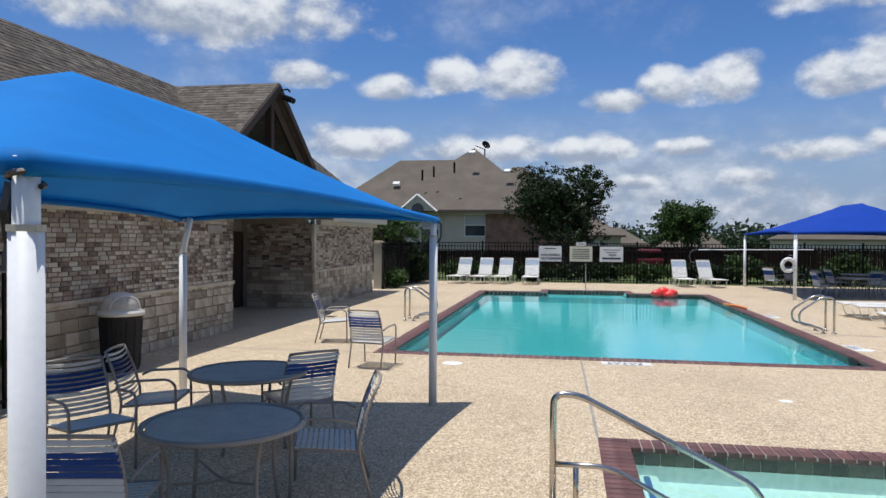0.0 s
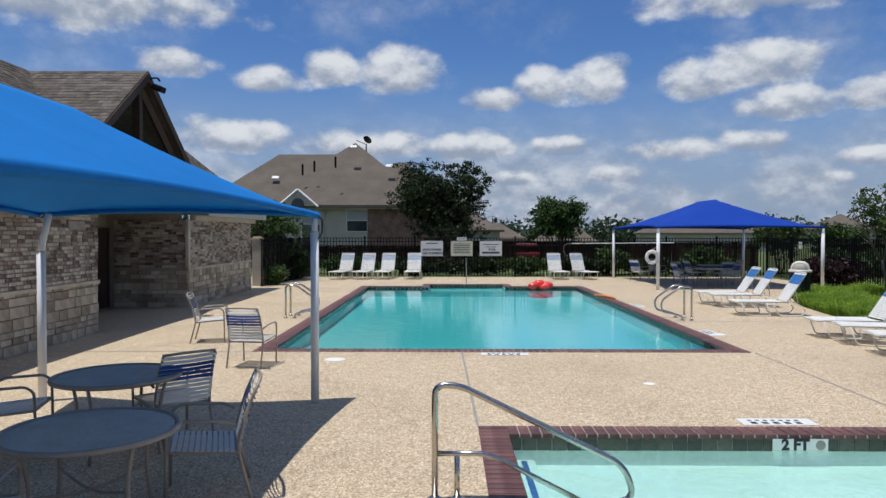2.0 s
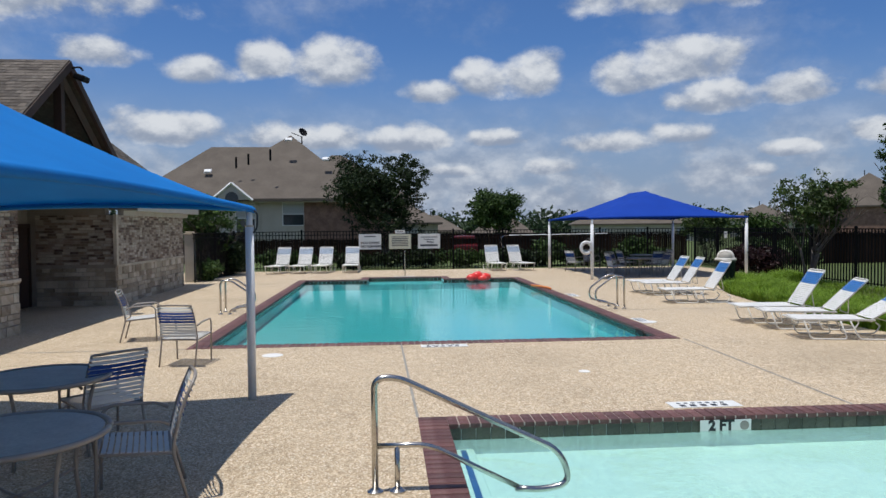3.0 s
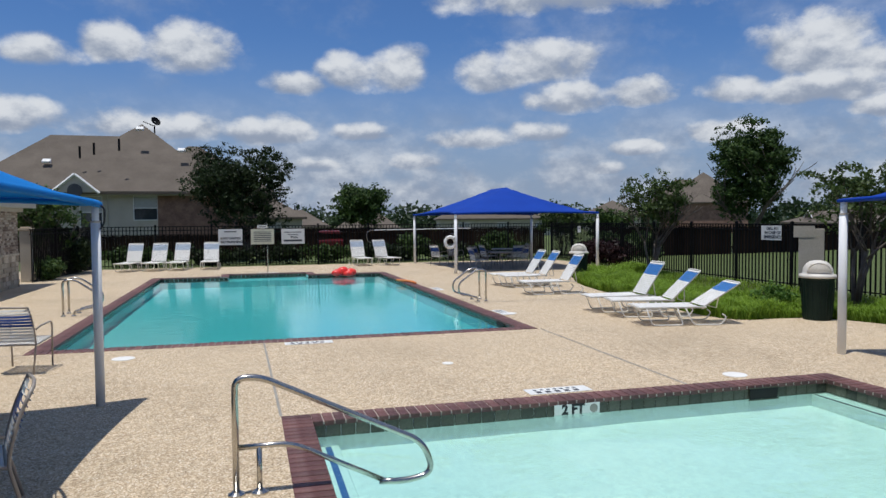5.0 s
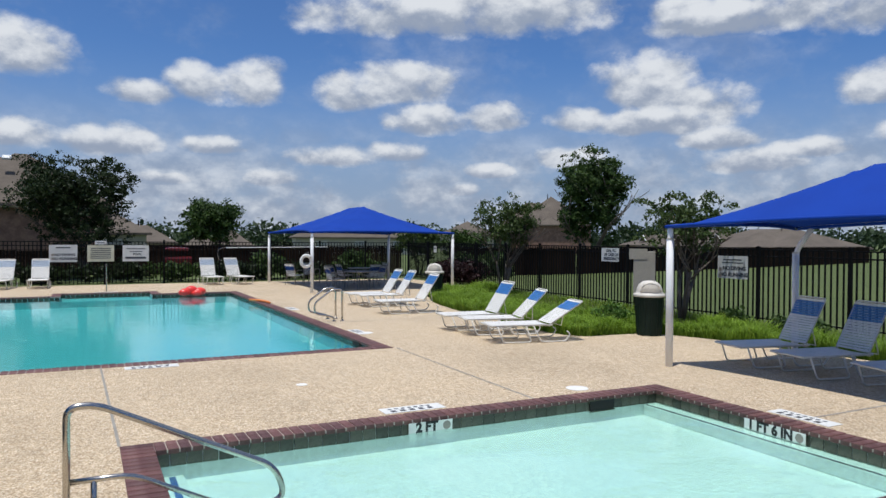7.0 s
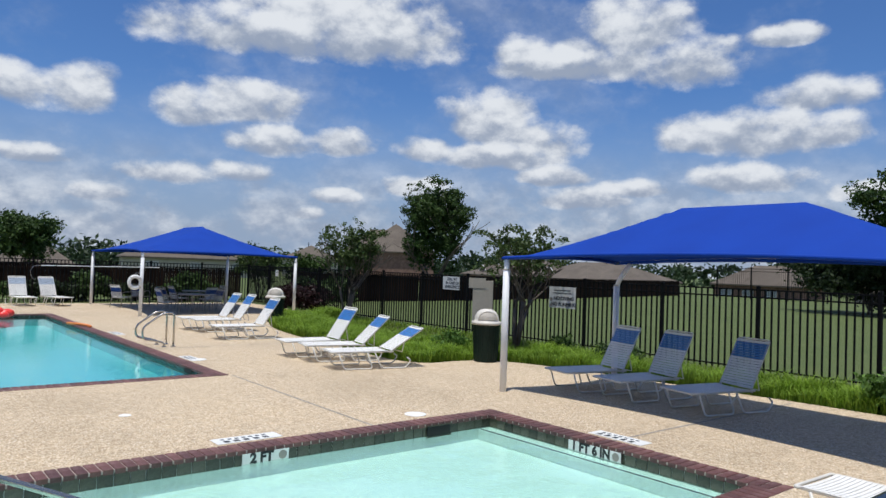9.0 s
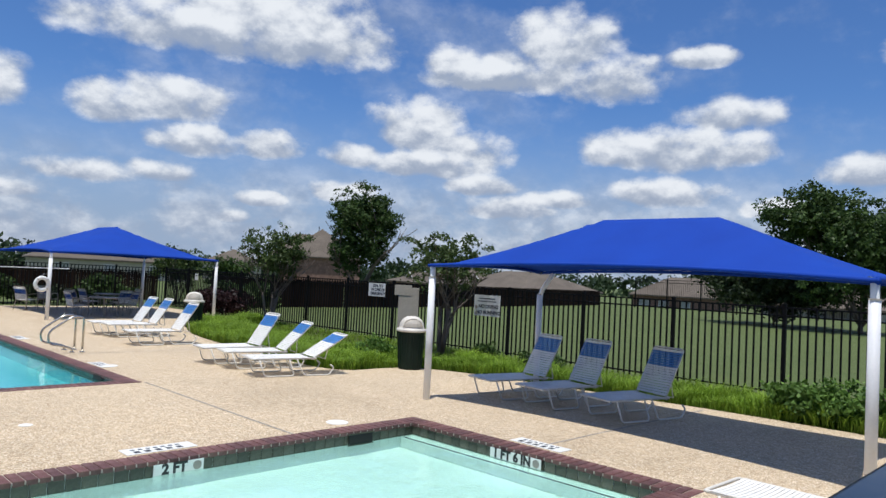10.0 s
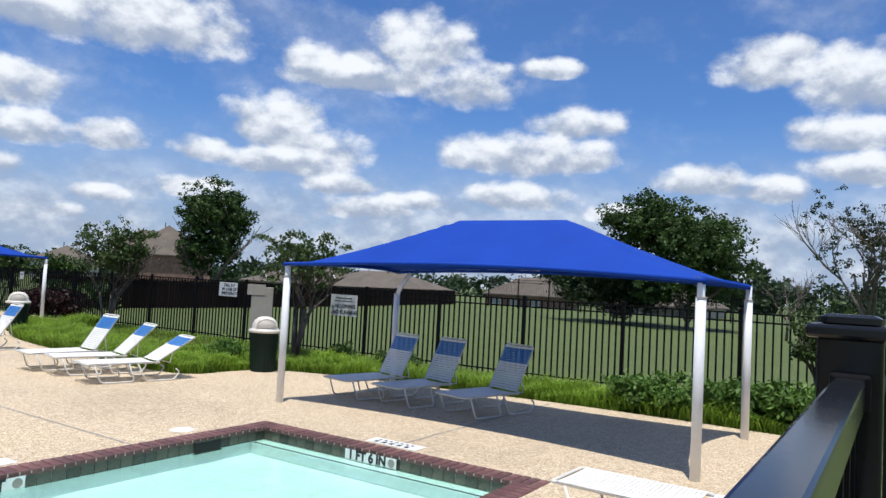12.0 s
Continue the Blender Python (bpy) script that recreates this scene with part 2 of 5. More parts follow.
def bricky(name, stops, pick, mortar_dust=.25, rough=.85):
    """Fired brick or stone whose tone changes from piece to piece."""
    m, ns, ls, b = tree(name)
    src = ns.new("ShaderNodeObjectInfo").outputs["Random"] if pick == "object" else ns.new("ShaderNodeNewGeometry").outputs["Random Per Island"]
    base = ramp(ns, ls, src, stops)
    n1, n2 = grain(ns, ls, 9, 4), grain(ns, ls, 70, 5)
    base = mixed(ns, ls, ramp(ns, ls, n1, ((.45, (0, 0, 0)), (.75, (mortar_dust,) * 3))), base, (.62, .58, .52))
    base = mixed(ns, ls, .5, base, ramp(ns, ls, n2, ((.3, (.4, .4, .4)), (.7, (1, 1, 1)))), "MULTIPLY")
    n3 = grain(ns, ls, 1.7, 5, .65)
    base = mixed(ns, ls, 1.0, base, ramp(ns, ls, n3, ((.32, (.66, .63, .60)), (.6, (1.05, 1.05, 1.05)))), "MULTIPLY")
    ls.new(base, b.inputs["Base Color"])
    b.inputs["Roughness"].default_value = rough
    bumped(ns, ls, b, n2, .5, .008)
    return m


def aggregate():
    """Exposed pea-gravel concrete, tan."""
    m, ns, ls, b = tree("pebble_deck")
    v = grain(ns, ls, 75, kind="ShaderNodeTexVoronoi")
    peb = ramp(ns, ls, v.outputs["Color"], ((.0, (.22, .150, .085)), (.3, (.42, .315, .20)), (.7, (.62, .51, .355)), (1, (.84, .77, .64))))
    v2 = grain(ns, ls, 22, kind="ShaderNodeTexVoronoi")
    coarse = ramp(ns, ls, v2.outputs["Color"], ((.1, (.84, .83, .81)), (.5, (.96, .95, .94)), (.9, (1.08, 1.07, 1.05))))
    base = mixed(ns, ls, 1.0, peb, coarse, "MULTIPLY")
    stain = grain(ns, ls, .35, 5, .6)
    base = mixed(ns, ls, 1.0, base, ramp(ns, ls, stain, ((.25, (.80, .79, .77)), (.5, (1, 1, 1)), (.8, (1.07, 1.06, 1.03)))), "MULTIPLY")
    g2 = grain(ns, ls, 6, 5, .7)
    base = mixed(ns, ls, 1.0, base, ramp(ns, ls, g2, ((.3, (.93, .925, .92)), (.6, (1.03, 1.03, 1.03)))), "MULTIPLY")
    ls.new(base, b.inputs["Base Color"])
    b.inputs["Roughness"].default_value = .8
    bumped(ns, ls, b, v.outputs["Distance"], .6, .006)
    return m


def water(name, tint, wave, bump, shine, calm):
    m, ns, ls, b = tree(name)
    clear, gloss, mix = ns.new("ShaderNodeBsdfTransparent"), ns.new("ShaderNodeBsdfGlossy"), ns.new("ShaderNodeMixShader")
    clear.inputs[0].default_value = (*tint, 1)
    gloss.inputs["Roughness"].default_value = .03
    fr = ns.new("ShaderNodeFresnel")
    fr.inputs[0].default_value = 1.33
    n1, n2 = grain(ns, ls, wave, 3, .5), grain(ns, ls, wave * 3.3, 3, .5)
    h = mixed(ns, ls, .35, n1, n2)
    # ripples stand in patches, with calmer water between
    patch = ramp(ns, ls, grain(ns, ls, .7, 3, .55), ((calm, (.12, .12, .12)), (calm + .12, (1, 1, 1))))
    h = mixed(ns, ls, 1.0, h, patch, "MULTIPLY")
    bp = ns.new("ShaderNodeBump")
    bp.inputs["Strength"].default_value, bp.inputs["Distance"].default_value = bump, .03
    ls.new(h, bp.inputs["Height"])
    ls.new(bp.outputs[0], gloss.inputs["Normal"])
    ls.new(bp.outputs[0], fr.inputs["Normal"])
    soft = ns.new("ShaderNodeMath")
    soft.operation = "MULTIPLY"
    soft.inputs[1].default_value = shine
    ls.new(fr.outputs[0], soft.inputs[0])
    ls.new(soft.outputs[0], mix.inputs[0])
    ls.new(clear.outputs[0], mix.inputs[1])
    ls.new(gloss.outputs[0], mix.inputs[2])
    ls.new(mix.outputs[0], ns["Material Output"].inputs[0])
    return m


def leafy(name, dark, light, glow=.25):
    m, ns, ls, b = tree(name)
    rnd = ns.new("ShaderNodeNewGeometry").outputs["Random Per Island"]
    big = grain(ns, ls, .9, 3)
    base = mixed(ns, ls, rnd, dark, light)
    base = mixed(ns, ls, 1.0, base, ramp(ns, ls, big, ((.3, (.6, .62, .55)), (.7, (1.15, 1.12, 1.0)))), "MULTIPLY")
    ls.new(base, b.inputs["Base Color"])
    b.inputs["Roughness"].default_value, b.inputs["Specular IOR Level"].default_value = .55, .22
    if glow:
        tr, mx = ns.new("ShaderNodeBsdfTranslucent"), ns.new("ShaderNodeMixShader")
        ls.new(base, tr.inputs[0])
        mx.inputs[0].default_value = glow
        ls.new(b.outputs[0], mx.inputs[1])
        ls.new(tr.outputs[0], mx.inputs[2])
        ls.new(mx.outputs[0], ns["Material Output"].inputs[0])
    return m


def fabric(name, colour, through_light):
    """Woven shade cloth, which lets some light through."""
    m, ns, ls, b = tree(name)
    n1 = grain(ns, ls, 1.3, 4)
    weave = grain(ns, ls, 220, 2)
    base = mixed(ns, ls, 1.0, colour, ramp(ns, ls, n1, ((.3, (.86, .88, .9)), (.7, (1.08, 1.06, 1.04)))), "MULTIPLY")
    ls.new(base, b.inputs["Base Color"])
    b.inputs["Roughness"].default_value = .75
    b.inputs["Specular IOR Level"].default_value = .2
    bumped(ns, ls, b, weave, .25, .002)
    tr, mx = ns.new("ShaderNodeBsdfTranslucent"), ns.new("ShaderNodeMixShader")
    ls.new(base, tr.inputs[0])
    mx.inputs[0].default_value = through_light
    ls.new(b.outputs[0], mx.inputs[1])
    ls.new(tr.outputs[0], mx.inputs[2])
    ls.new(mx.outputs[0], ns["Material Output"].inputs[0])
    return m


def lawn_material():
    m, ns, ls, b = tree("lawn")
    n1, n2, n3 = grain(ns, ls, .08, 4), grain(ns, ls, 1.1, 5, .65), grain(ns, ls, 30, 4, .7)
    base = mixed(ns, ls, n1, (.058, .092, .019), (.092, .131, .032))
    base = mixed(ns, ls, ramp(ns, ls, n2, ((.35, (0, 0, 0)), (.75, (.6, .6, .6)))), base, (.122, .146, .042))
    base = mixed(ns, ls, .6, base, ramp(ns, ls, n3, ((.3, (.45, .45, .4)), (.7, (1.1, 1.1, 1.0)))), "MULTIPLY")
    ls.new(base, b.inputs["Base Color"])
    b.inputs["Roughness"].default_value = .9
    bumped(ns, ls, b, n3, .6, .04)
    return m


M = {
    "deck": aggregate(),
    "joint": surface("joint_filler", (.28, .26, .23), (.36, .34, .30), 3, 80, .9),
    "lawn": lawn_material(),
    "soil": surface("mulch", (.05, .035, .022), (.11, .08, .05), 3, 45, .95, bump=.8, dist=.02),
    "plaster_pool": surface("pool_plaster", (.62, .88, .87), (.68, .92, .91), .5, 20, .6, bump=.05),
    "plaster_spa": surface("wading_plaster", (.90, .96, .92), (.93, .98, .95), .7, 20, .6, bump=.05),
    "water_pool": water("pool_water", (.40, .93, .93), 3.2, .22, .6, .30),
    "water_spa": water("wading_water", (.78, 1.0, .925), 13.0, 1.6, .36, .50),
    "coping": bricky("coping_brick", ((0, (.105, .042, .040)), (.5, (.15, .060, .054)), (1, (.20, .085, .074))), "object", .10, .6),
    "coping_far": bricky("coping_brick_far", ((0, (.105, .042, .040)), (.5, (.15, .060, .054)), (1, (.20, .085, .074))), "island", .10, .6),
    "grout": surface("grout", (.36, .30, .26), (.46, .40, .35), 4, 60, .9),
    "tile": bricky("waterline_tile", ((0, (.05, .050, .036)), (.5, (.090, .085, .060)), (1, (.14, .13, .095))), "object", .05, .25),
    "tile_white": surface("marker_tile", (.70, .70, .66), (.80, .80, .76), 6, 60, .35, bump=.05, mottle=.09),
    "black": surface("black_glaze", (.012, .012, .014), (.02, .02, .022), 5, 60, .4, bump=.05),
    "blue_tile": surface("blue_edge_tile", (.025, .09, .30), (.04, .13, .38), 5, 60, .3, bump=.05),
    "white_paint": surface("white_powder_coat", (.74, .745, .75), (.80, .805, .81), 3, 40, .55, bump=.03, mottle=.09),
    "steel": surface("polished_steel", (.44, .42, .39), (.54, .52, .48), 2, 50, .22, 1.0, .02, mottle=.09),
    "iron": surface("black_iron", (.004, .004, .0045), (.008, .008, .009), 3, 60, .6, bump=.08, spec=.12),
    "iron_gloss": surface("glossy_black_enamel", (.008, .009, .011), (.014, .015, .018), 3, 60, .16, bump=.02),
    "cloth_left": fabric("bright_blue_shade_cloth", (.003, .175, .53), .10),
    "cloth": fabric("royal_blue_shade_cloth", (.003, .045, .33), .05),
    "strap_white": surface("white_vinyl_strap", (.74, .73, .68), (.84, .83, .79), 5, 60, .45, bump=.04, mottle=.09),
    "strap_blue": surface("blue_vinyl_strap", (.03, .15, .42), (.045, .19, .50), 5, 60, .45, bump=.04, mottle=.09),
    "strap_grey": surface("grey_white_vinyl_strap", (.62, .62, .59), (.72, .72, .68), 5, 60, .45, bump=.04, mottle=.09),
    "strap_pale": surface("pale_blue_vinyl_strap", (.36, .44, .55), (.44, .52, .62), 5, 60, .45, bump=.04, mottle=.09),
    "strap_navy": surface("navy_vinyl_strap", (.008, .048, .22), (.013, .065, .28), 5, 60, .45, bump=.04, mottle=.09),
    "taupe": surface("taupe_powder_coat", (.26, .23, .20), (.34, .30, .26), 4, 60, .42, bump=.04, mottle=.09),
    "frame_white": surface("cream_powder_coat", (.62, .60, .54), (.74, .72, .66), 4, 60, .4, bump=.04, mottle=.09),
    "table_glass": surface("frosted_table_panel", (.44, .41, .36), (.56, .53, .47), 5, 35, .45, bump=.06, dist=.002),
    "bin_green": surface("dark_green_plastic", (.005, .016, .011), (.010, .026, .018), 3, 50, .5, bump=.1, spec=.2),
    "bin_lid": surface("beige_plastic_lid", (.58, .54, .47), (.70, .66, .58), 3, 50, .5, bump=.05, mottle=.09),
    "hole": surface("dark_inside", (.008, .008, .008), (.015, .015, .014), 3, 50, .8, bump=0),
    "brick_obj": bricky("tumbled_brick", ((0, (.11, .066, .048)), (.18, (.20, .125, .09)), (.4, (.36, .265, .195)), (.7, (.52, .43, .34)), (1, (.66, .58, .47))), "object", .45),
    "brick_wall": bricky("tumbled_brick_wall", ((0, (.11, .066, .048)), (.18, (.20, .125, .09)), (.4, (.36, .265, .195)), (.7, (.52, .43, .34)), (1, (.66, .58, .47))), "island", .45),
    "stone_obj": bricky("chopped_limestone", ((0, (.32, .25, .17)), (.4, (.50, .42, .30)), (.75, (.60, .51, .385)), (1, (.72, .63, .49))), "object", .3),
    "stone_wall": bricky("chopped_limestone_wall", ((0, (.32, .25, .17)), (.4, (.50, .42, .30)), (.75, (.60, .51, .385)), (1, (.72, .63, .49))), "island", .3),
    "mortar": surface("mortar", (.30, .255, .20), (.40, .345, .28), 3, 60, .9, bump=.4),
    "shingle": bricky("asphalt_shingle", ((0, (.062, .050, .040)), (.35, (.095, .078, .062)), (.7, (.125, .104, .083)), (1, (.165, .138, .112))), "island", .12, .92),
    "shingle_house": surface("taupe_shingle", (.105, .086, .067), (.145, .120, .095), .8, 14, .92, bump=.5, dist=.03),
    "timber": surface("brown_stained_timber", (.034, .016, .011), (.058, .029, .020), 2, 40, .75, vec=(1, 1, .15)),
    "trim": surface("beige_trim_paint", (.46, .42, .35), (.54, .50, .43), 2, 40, .6),
    "siding": surface("cream_siding", (.50, .46, .38), (.58, .54, .46), 1, 20, .7),
    "house_brick": surface("house_brick", (.20, .115, .085), (.33, .20, .15), 2.5, 9, .9, bump=.4, dist=.01),
    "glass": surface("window_glass", (.03, .04, .05), (.05, .06, .07), 1, 5, .06, bump=0),
    "blind": surface("window_blind", (.40, .42, .42), (.50, .52, .52), 1, 30, .6, bump=.1),
    "wood_fence": surface("brown_board_fence", (.016, .009, .007), (.034, .019, .013), 1.2, 30, .9, island=.35, vec=(1, 1, .2), spec=.1),
    "bark": surface("grey_brown_bark", (.09, .07, .055), (.19, .16, .13), 4, 40, .9, bump=.8, dist=.02),
    "leaf_dark": leafy("live_oak_leaf", (.010, .022, .009), (.040, .066, .024)),
    "leaf_mid": leafy("tree_leaf", (.020, .048, .013), (.085, .145, .040)),
    "leaf_light": leafy("crape_leaf", (.035, .065, .018), (.10, .15, .05)),
    "leaf_far": leafy("far_wood_leaf", (.022, .042, .022), (.05, .085, .04)),
    "leaf_red": leafy("barberry_leaf", (.016, .008, .010), (.042, .016, .020)),
    "leaf_shrub": leafy("glossy_shrub_leaf", (.05, .115, .02), (.17, .30, .07)),
    "blade": leafy("liriope_blade", (.10, .20, .016), (.32, .48, .07), .45),
    "sign": surface("white_sign_board", (.66, .67, .66), (.76, .77, .76), 4, 50, .5, bump=.03, mottle=.09),
    "sign_cream": surface("cream_sign_board", (.60, .60, .46), (.68, .68, .54), 4, 50, .5, bump=.03, mottle=.09),
    "ink": surface("dark_sign_ink", (.03, .04, .06), (.06, .07, .09), 5, 50, .6, bump=0),
    "float_red": surface("coral_red_vinyl", (.75, .035, .03), (.85, .06, .045), 3, 20, .3, bump=.05, mottle=.09),
    "orange": surface("orange_foam", (.75, .20, .04), (.85, .28, .08), 3, 30, .6, bump=.1),
    "ring_white": surface("white_ring_foam", (.74, .74, .72), (.82, .82, .80), 3, 30, .5, bump=.05, mottle=.09),
    "car_red": surface("red_car_paint", (.10, .010, .012), (.14, .014, .016), 1, 30, .25, bump=0),
}
# ---- ground, deck and pools ----
POOL = (-3.42, 12.2, 5.2, 27.6)      # outer edge of the coping
SPA = (0.30, 3.08, 7.30, 7.52)
COPE = 0.30
ALCOVE = (-1.05, 2.45, 28.75)        # its sides and far edge, outside the coping


def pool_loop(k):
    """The pool's outline, k inside the coping's outer edge."""
    x0, y0, x1, y1 = POOL[0] + k, POOL[1] + k, POOL[2] - k, POOL[3] - k
    a, b, c = ALCOVE[0] + k, ALCOVE[1] - k, ALCOVE[2] - k
    return [(x0, y0), (x1, y0), (x1, y1), (b, y1), (b, c), (a, c), (a, y1), (x0, y1)]


def spa_loop(k):
    return rect(SPA[0] + k, SPA[1] + k, SPA[2] - k, SPA[3] - k)


inner = lambda r, k=COPE: (r[0] + k, r[1] + k, r[2] - k, r[3] - k)
DECK_EDGE = [(12.35, -.25), (12.45, 1.5), (12.5, 3.5), (12.4, 5.6), (12.1, 7.9), (11.8, 10.2), (11.2, 11.6), (10.4, 11.9), (9.5, 12.0), (9.2, 13.0),
             (9.4, 15.5), (9.7, 18.5), (10.3, 21.0), (11.6, 23.6), (13.4, 24.6), (14.6, 25.4), (14.9, 27), (14.9, 33.4)]


def rounded(points, n=5):
    """The same line, smoother."""
    out = []
    for i in range(len(points) - 1):
        p0, p1, p2, p3 = (Vector(points[max(0, min(len(points) - 1, i + k))]) for k in (-1, 0, 1, 2))
        for j in range(n):
            t = j / n
            q = .5 * (2 * p1 + (p2 - p0) * t + (2 * p0 - 5 * p1 + 4 * p2 - p3) * t * t + (3 * p1 - p0 - 3 * p2 + p3) * t ** 3)
            out.append((q.x, q.y))
    return out + [tuple(points[-1])]


EDGE = rounded(DECK_EDGE)
deck_outline = [(-16, -.25)] + EDGE + [(-7.0, 33.4), (-16, 33.4)]
tagged(part("deck", sheet([deck_outline, pool_loop(0), spa_loop(0)], 0.0, .15), M["deck"]), "tan exposed pebble concrete pool deck", "deck", kind="structure")
tagged(part("ground", sheet([rect(-900, -900, 900, 1100), [(-15, -.2), (11.5, -.2), (11.5, 9), (9.0, 11.8), (9.0, 18), (9, 24), (9, 32), (-15, 32)]], -0.06), M["lawn"]),
       "mown green lawn with drier patches", "lawn", kind="structure")
# joints in the deck
for name, pts in (("deck_joint", ((.30, 7.53), (.22, 12.19))), ("deck_joint", ((5.25, 12.19), (5.19, 7.53))),
                  ("deck_joint", ((-3.43, 12.2), (-7.2, 12.2))), ("deck_joint", ((5.21, 16.5), (9.3, 16.5))), ("deck_joint", ((7.31, 5.3), (12.2, 5.3)))):
    a, b = Vector((*pts[0], 0)), Vector((*pts[-1], 0))
    s = (b - a).normalized().cross(Vector((0, 0, 1))) * .016
    bm = bmesh.new()
    vs = [bm.verts.new(p + Vector((0, 0, .004))) for p in (a - s, b - s, b + s, a + s)]
    bm.faces.new(vs)
    tagged(part(name, bm, M["joint"]), "grey filled expansion joint in the deck", "joint", kind="structure")


def basin(name, loop, depth, plaster, label):
    bm = sheet([loop], -depth)
    n = len(loop)
    top, bot = [bm.verts.new((*p, -.005)) for p in loop], [bm.verts.new((*p, -depth)) for p in loop]
    for i in range(n):
        bm.faces.new((top[i], top[(i + 1) % n], bot[(i + 1) % n], bot[i]))
    bmesh.ops.remove_doubles(bm, verts=bm.verts, dist=.0005)
    return tagged(part(name, bm, plaster), label, "pool", kind="structure")


pool_basin = basin("pool_basin", pool_loop(COPE - .02), .40, M["plaster_pool"], "pale aqua plastered swimming pool basin")
spa_basin = basin("wading_pool_basin", spa_loop(COPE - .02), .32, M["plaster_spa"], "white plastered wading pool basin")
for nm, loop, z, mt, lab in (("pool_water", pool_loop(COPE - .015), -.085, M["water_pool"], "clear turquoise pool water with soft ripples"),
                             ("wading_pool_water", spa_loop(COPE - .015), -.145, M["water_spa"], "shallow pale green rippling water")):
    tagged(part(nm, sheet([loop], z), mt), lab, "water", kind="structure")
tagged(part("pool_entry_step", boxed(ALCOVE[0] + COPE - .018, 27.32, -.398, ALCOVE[1] - COPE + .018, ALCOVE[2] - COPE + .018, -.18, bevel=.02), M["plaster_spa"]),
       "pale plaster entry steps under water", "step", kind="structure")

# steps and edge strips inside the pools
ix0, iy0, ix1, iy1 = inner(SPA)
tagged(part("wading_pool_step", boxed(ix0 - .018, 4.3, -.318, ix0 + .27, iy1 + .018, -.26, bevel=.02), M["plaster_spa"]), "white plaster entry step under water", "step", kind="structure")
tagged(part("step_edge_strip", boxed(ix0 + .12, 4.35, -.262, ix0 + .18, iy1 - .05, -.252), M["blue_tile"]), "dark blue tile strip on the entry step", "strip", kind="structure")
tagged(part("wading_pool_bench", boxed(ix1 - .21, iy0, -.318, ix1 + .018, iy1 + .018, -.172, bevel=.012), M["plaster_spa"]), "white plaster bench under water along the wall", "bench", kind="structure")
tagged(part("bench_edge_strip", boxed(ix1 - .200, iy0 + .05, -.174, ix1 - .172, iy1 - .02, -.167), M["ink"]), "dark tile strip along the bench edge", "strip", kind="structure")


# ---- the pool house ----
WX = -7.25      # its long wall
BRICK_L, BRICK_H, JOINT = .20, .060, .011


def brick_run(p0, along, out, length, z0, z1, stones, rng):
    """Places of the pieces on a wall face: centre, size (length, height, depth)."""
    pieces, z = [], z0
    row = 0
    while z < z1 - .02:
        h = (rng.choice((.10, .14, .19)) if stones else BRICK_H)
        h = min(h, z1 - z)
        x = -rng.random() * .2
        while x < length:
            w = (rng.uniform(.18, .48) if stones else BRICK_L * rng.uniform(.96, 1.03))
            a, b = max(x, 0), min(x + w, length)
            if b - a > .03:
                pieces.append((p0 + along * ((a + b) / 2), z + h / 2, b - a, h, .03 + rng.uniform(-.006, .008) * (2 if stones else 1)))
            x += w + JOINT
        z += h + JOINT
        row += 1
    return pieces


def cuboid(p, z, w, h, d, along, out):
    """Eight corners and six faces of a piece set on a wall."""
    c = []
    for dz in (-h / 2, h / 2):
        for da, do in ((-w / 2, 0), (w / 2, 0), (w / 2 - .004, d), (-w / 2 + .004, d)):
            q = p + along * da + out * do
            c.append((q.x, q.y, z + dz * (.94 if do else 1)))
    f = [(0, 1, 2, 3), (7, 6, 5, 4), (0, 4, 5, 1), (1, 5, 6, 2), (2, 6, 7, 3), (3, 7, 4, 0)]
    return c, f


WALL_PIECES = []      # laid at the end of the file


def wall(name, x0, y0, x1, y1, z1, face, label):
    """A plain wall core; its facing pieces are noted for later."""
    ob = tagged(part(name, boxed(x0, y0, -.05, x1, y1, z1), M["mortar"]), label, "wall", kind="structure")
    for along, out, p0, length, near in face:
        WALL_PIECES.append((ob, Vector((*p0, 0)), Vector((*along, 0)), Vector((*out, 0)), length, near))
    return ob


wall("wall_east", WX - .25, 1.0, WX, 14.5, 2.42, [((0, 1), (1, 0), (WX, 6.5), 8.0, True)], "tumbled brick wall over a chopped limestone base")
wall("wall_porch_south", WX - 3.2, 14.25, WX - .252, 14.5, 2.615, [((1, 0), (0, 1), (WX - 2.6, 14.5), 2.6, False)], "brick side wall of the porch")
wall("wall_porch_west", -9.75, 14.5, -9.5, 19.55, 2.9, [], "dim back wall of the porch")
wall("wall_porch_north", -9.5, 19.55, WX - .252, 19.80, 2.615, [((-1, 0), (0, -1), (WX, 19.55), 2.05, False)], "brick wall with a dark band and limestone base")
wall("wall_wing", WX - .25, 19.55, WX, 25.7, 2.42, [((0, 1), (1, 0), (WX, 19.55), 6.15, False)], "tumbled brick wing wall over a limestone base")
wall("wall_north", -13.0, 25.45, WX - .252, 25.7, 2.42, [], "brick end wall of the pool house")
wall("wall_west", -13.3, 1.0, -13.0, 25.7, 2.42, [], "brick back wall of the pool house")
tagged(part("porch_ceiling", boxed(-9.75, 14.3, 2.62, WX + .1, 19.8, 2.70), M["timber"]), "dark porch ceiling", "ceiling", kind="structure")
tagged(part("limestone_ledge", boxed(WX + .002, 6.5, 1.02, WX + .06, 14.52, 1.09, bevel=.008), M["stone_obj"]), "chopped limestone ledge along the wall", "ledge", kind="structure")
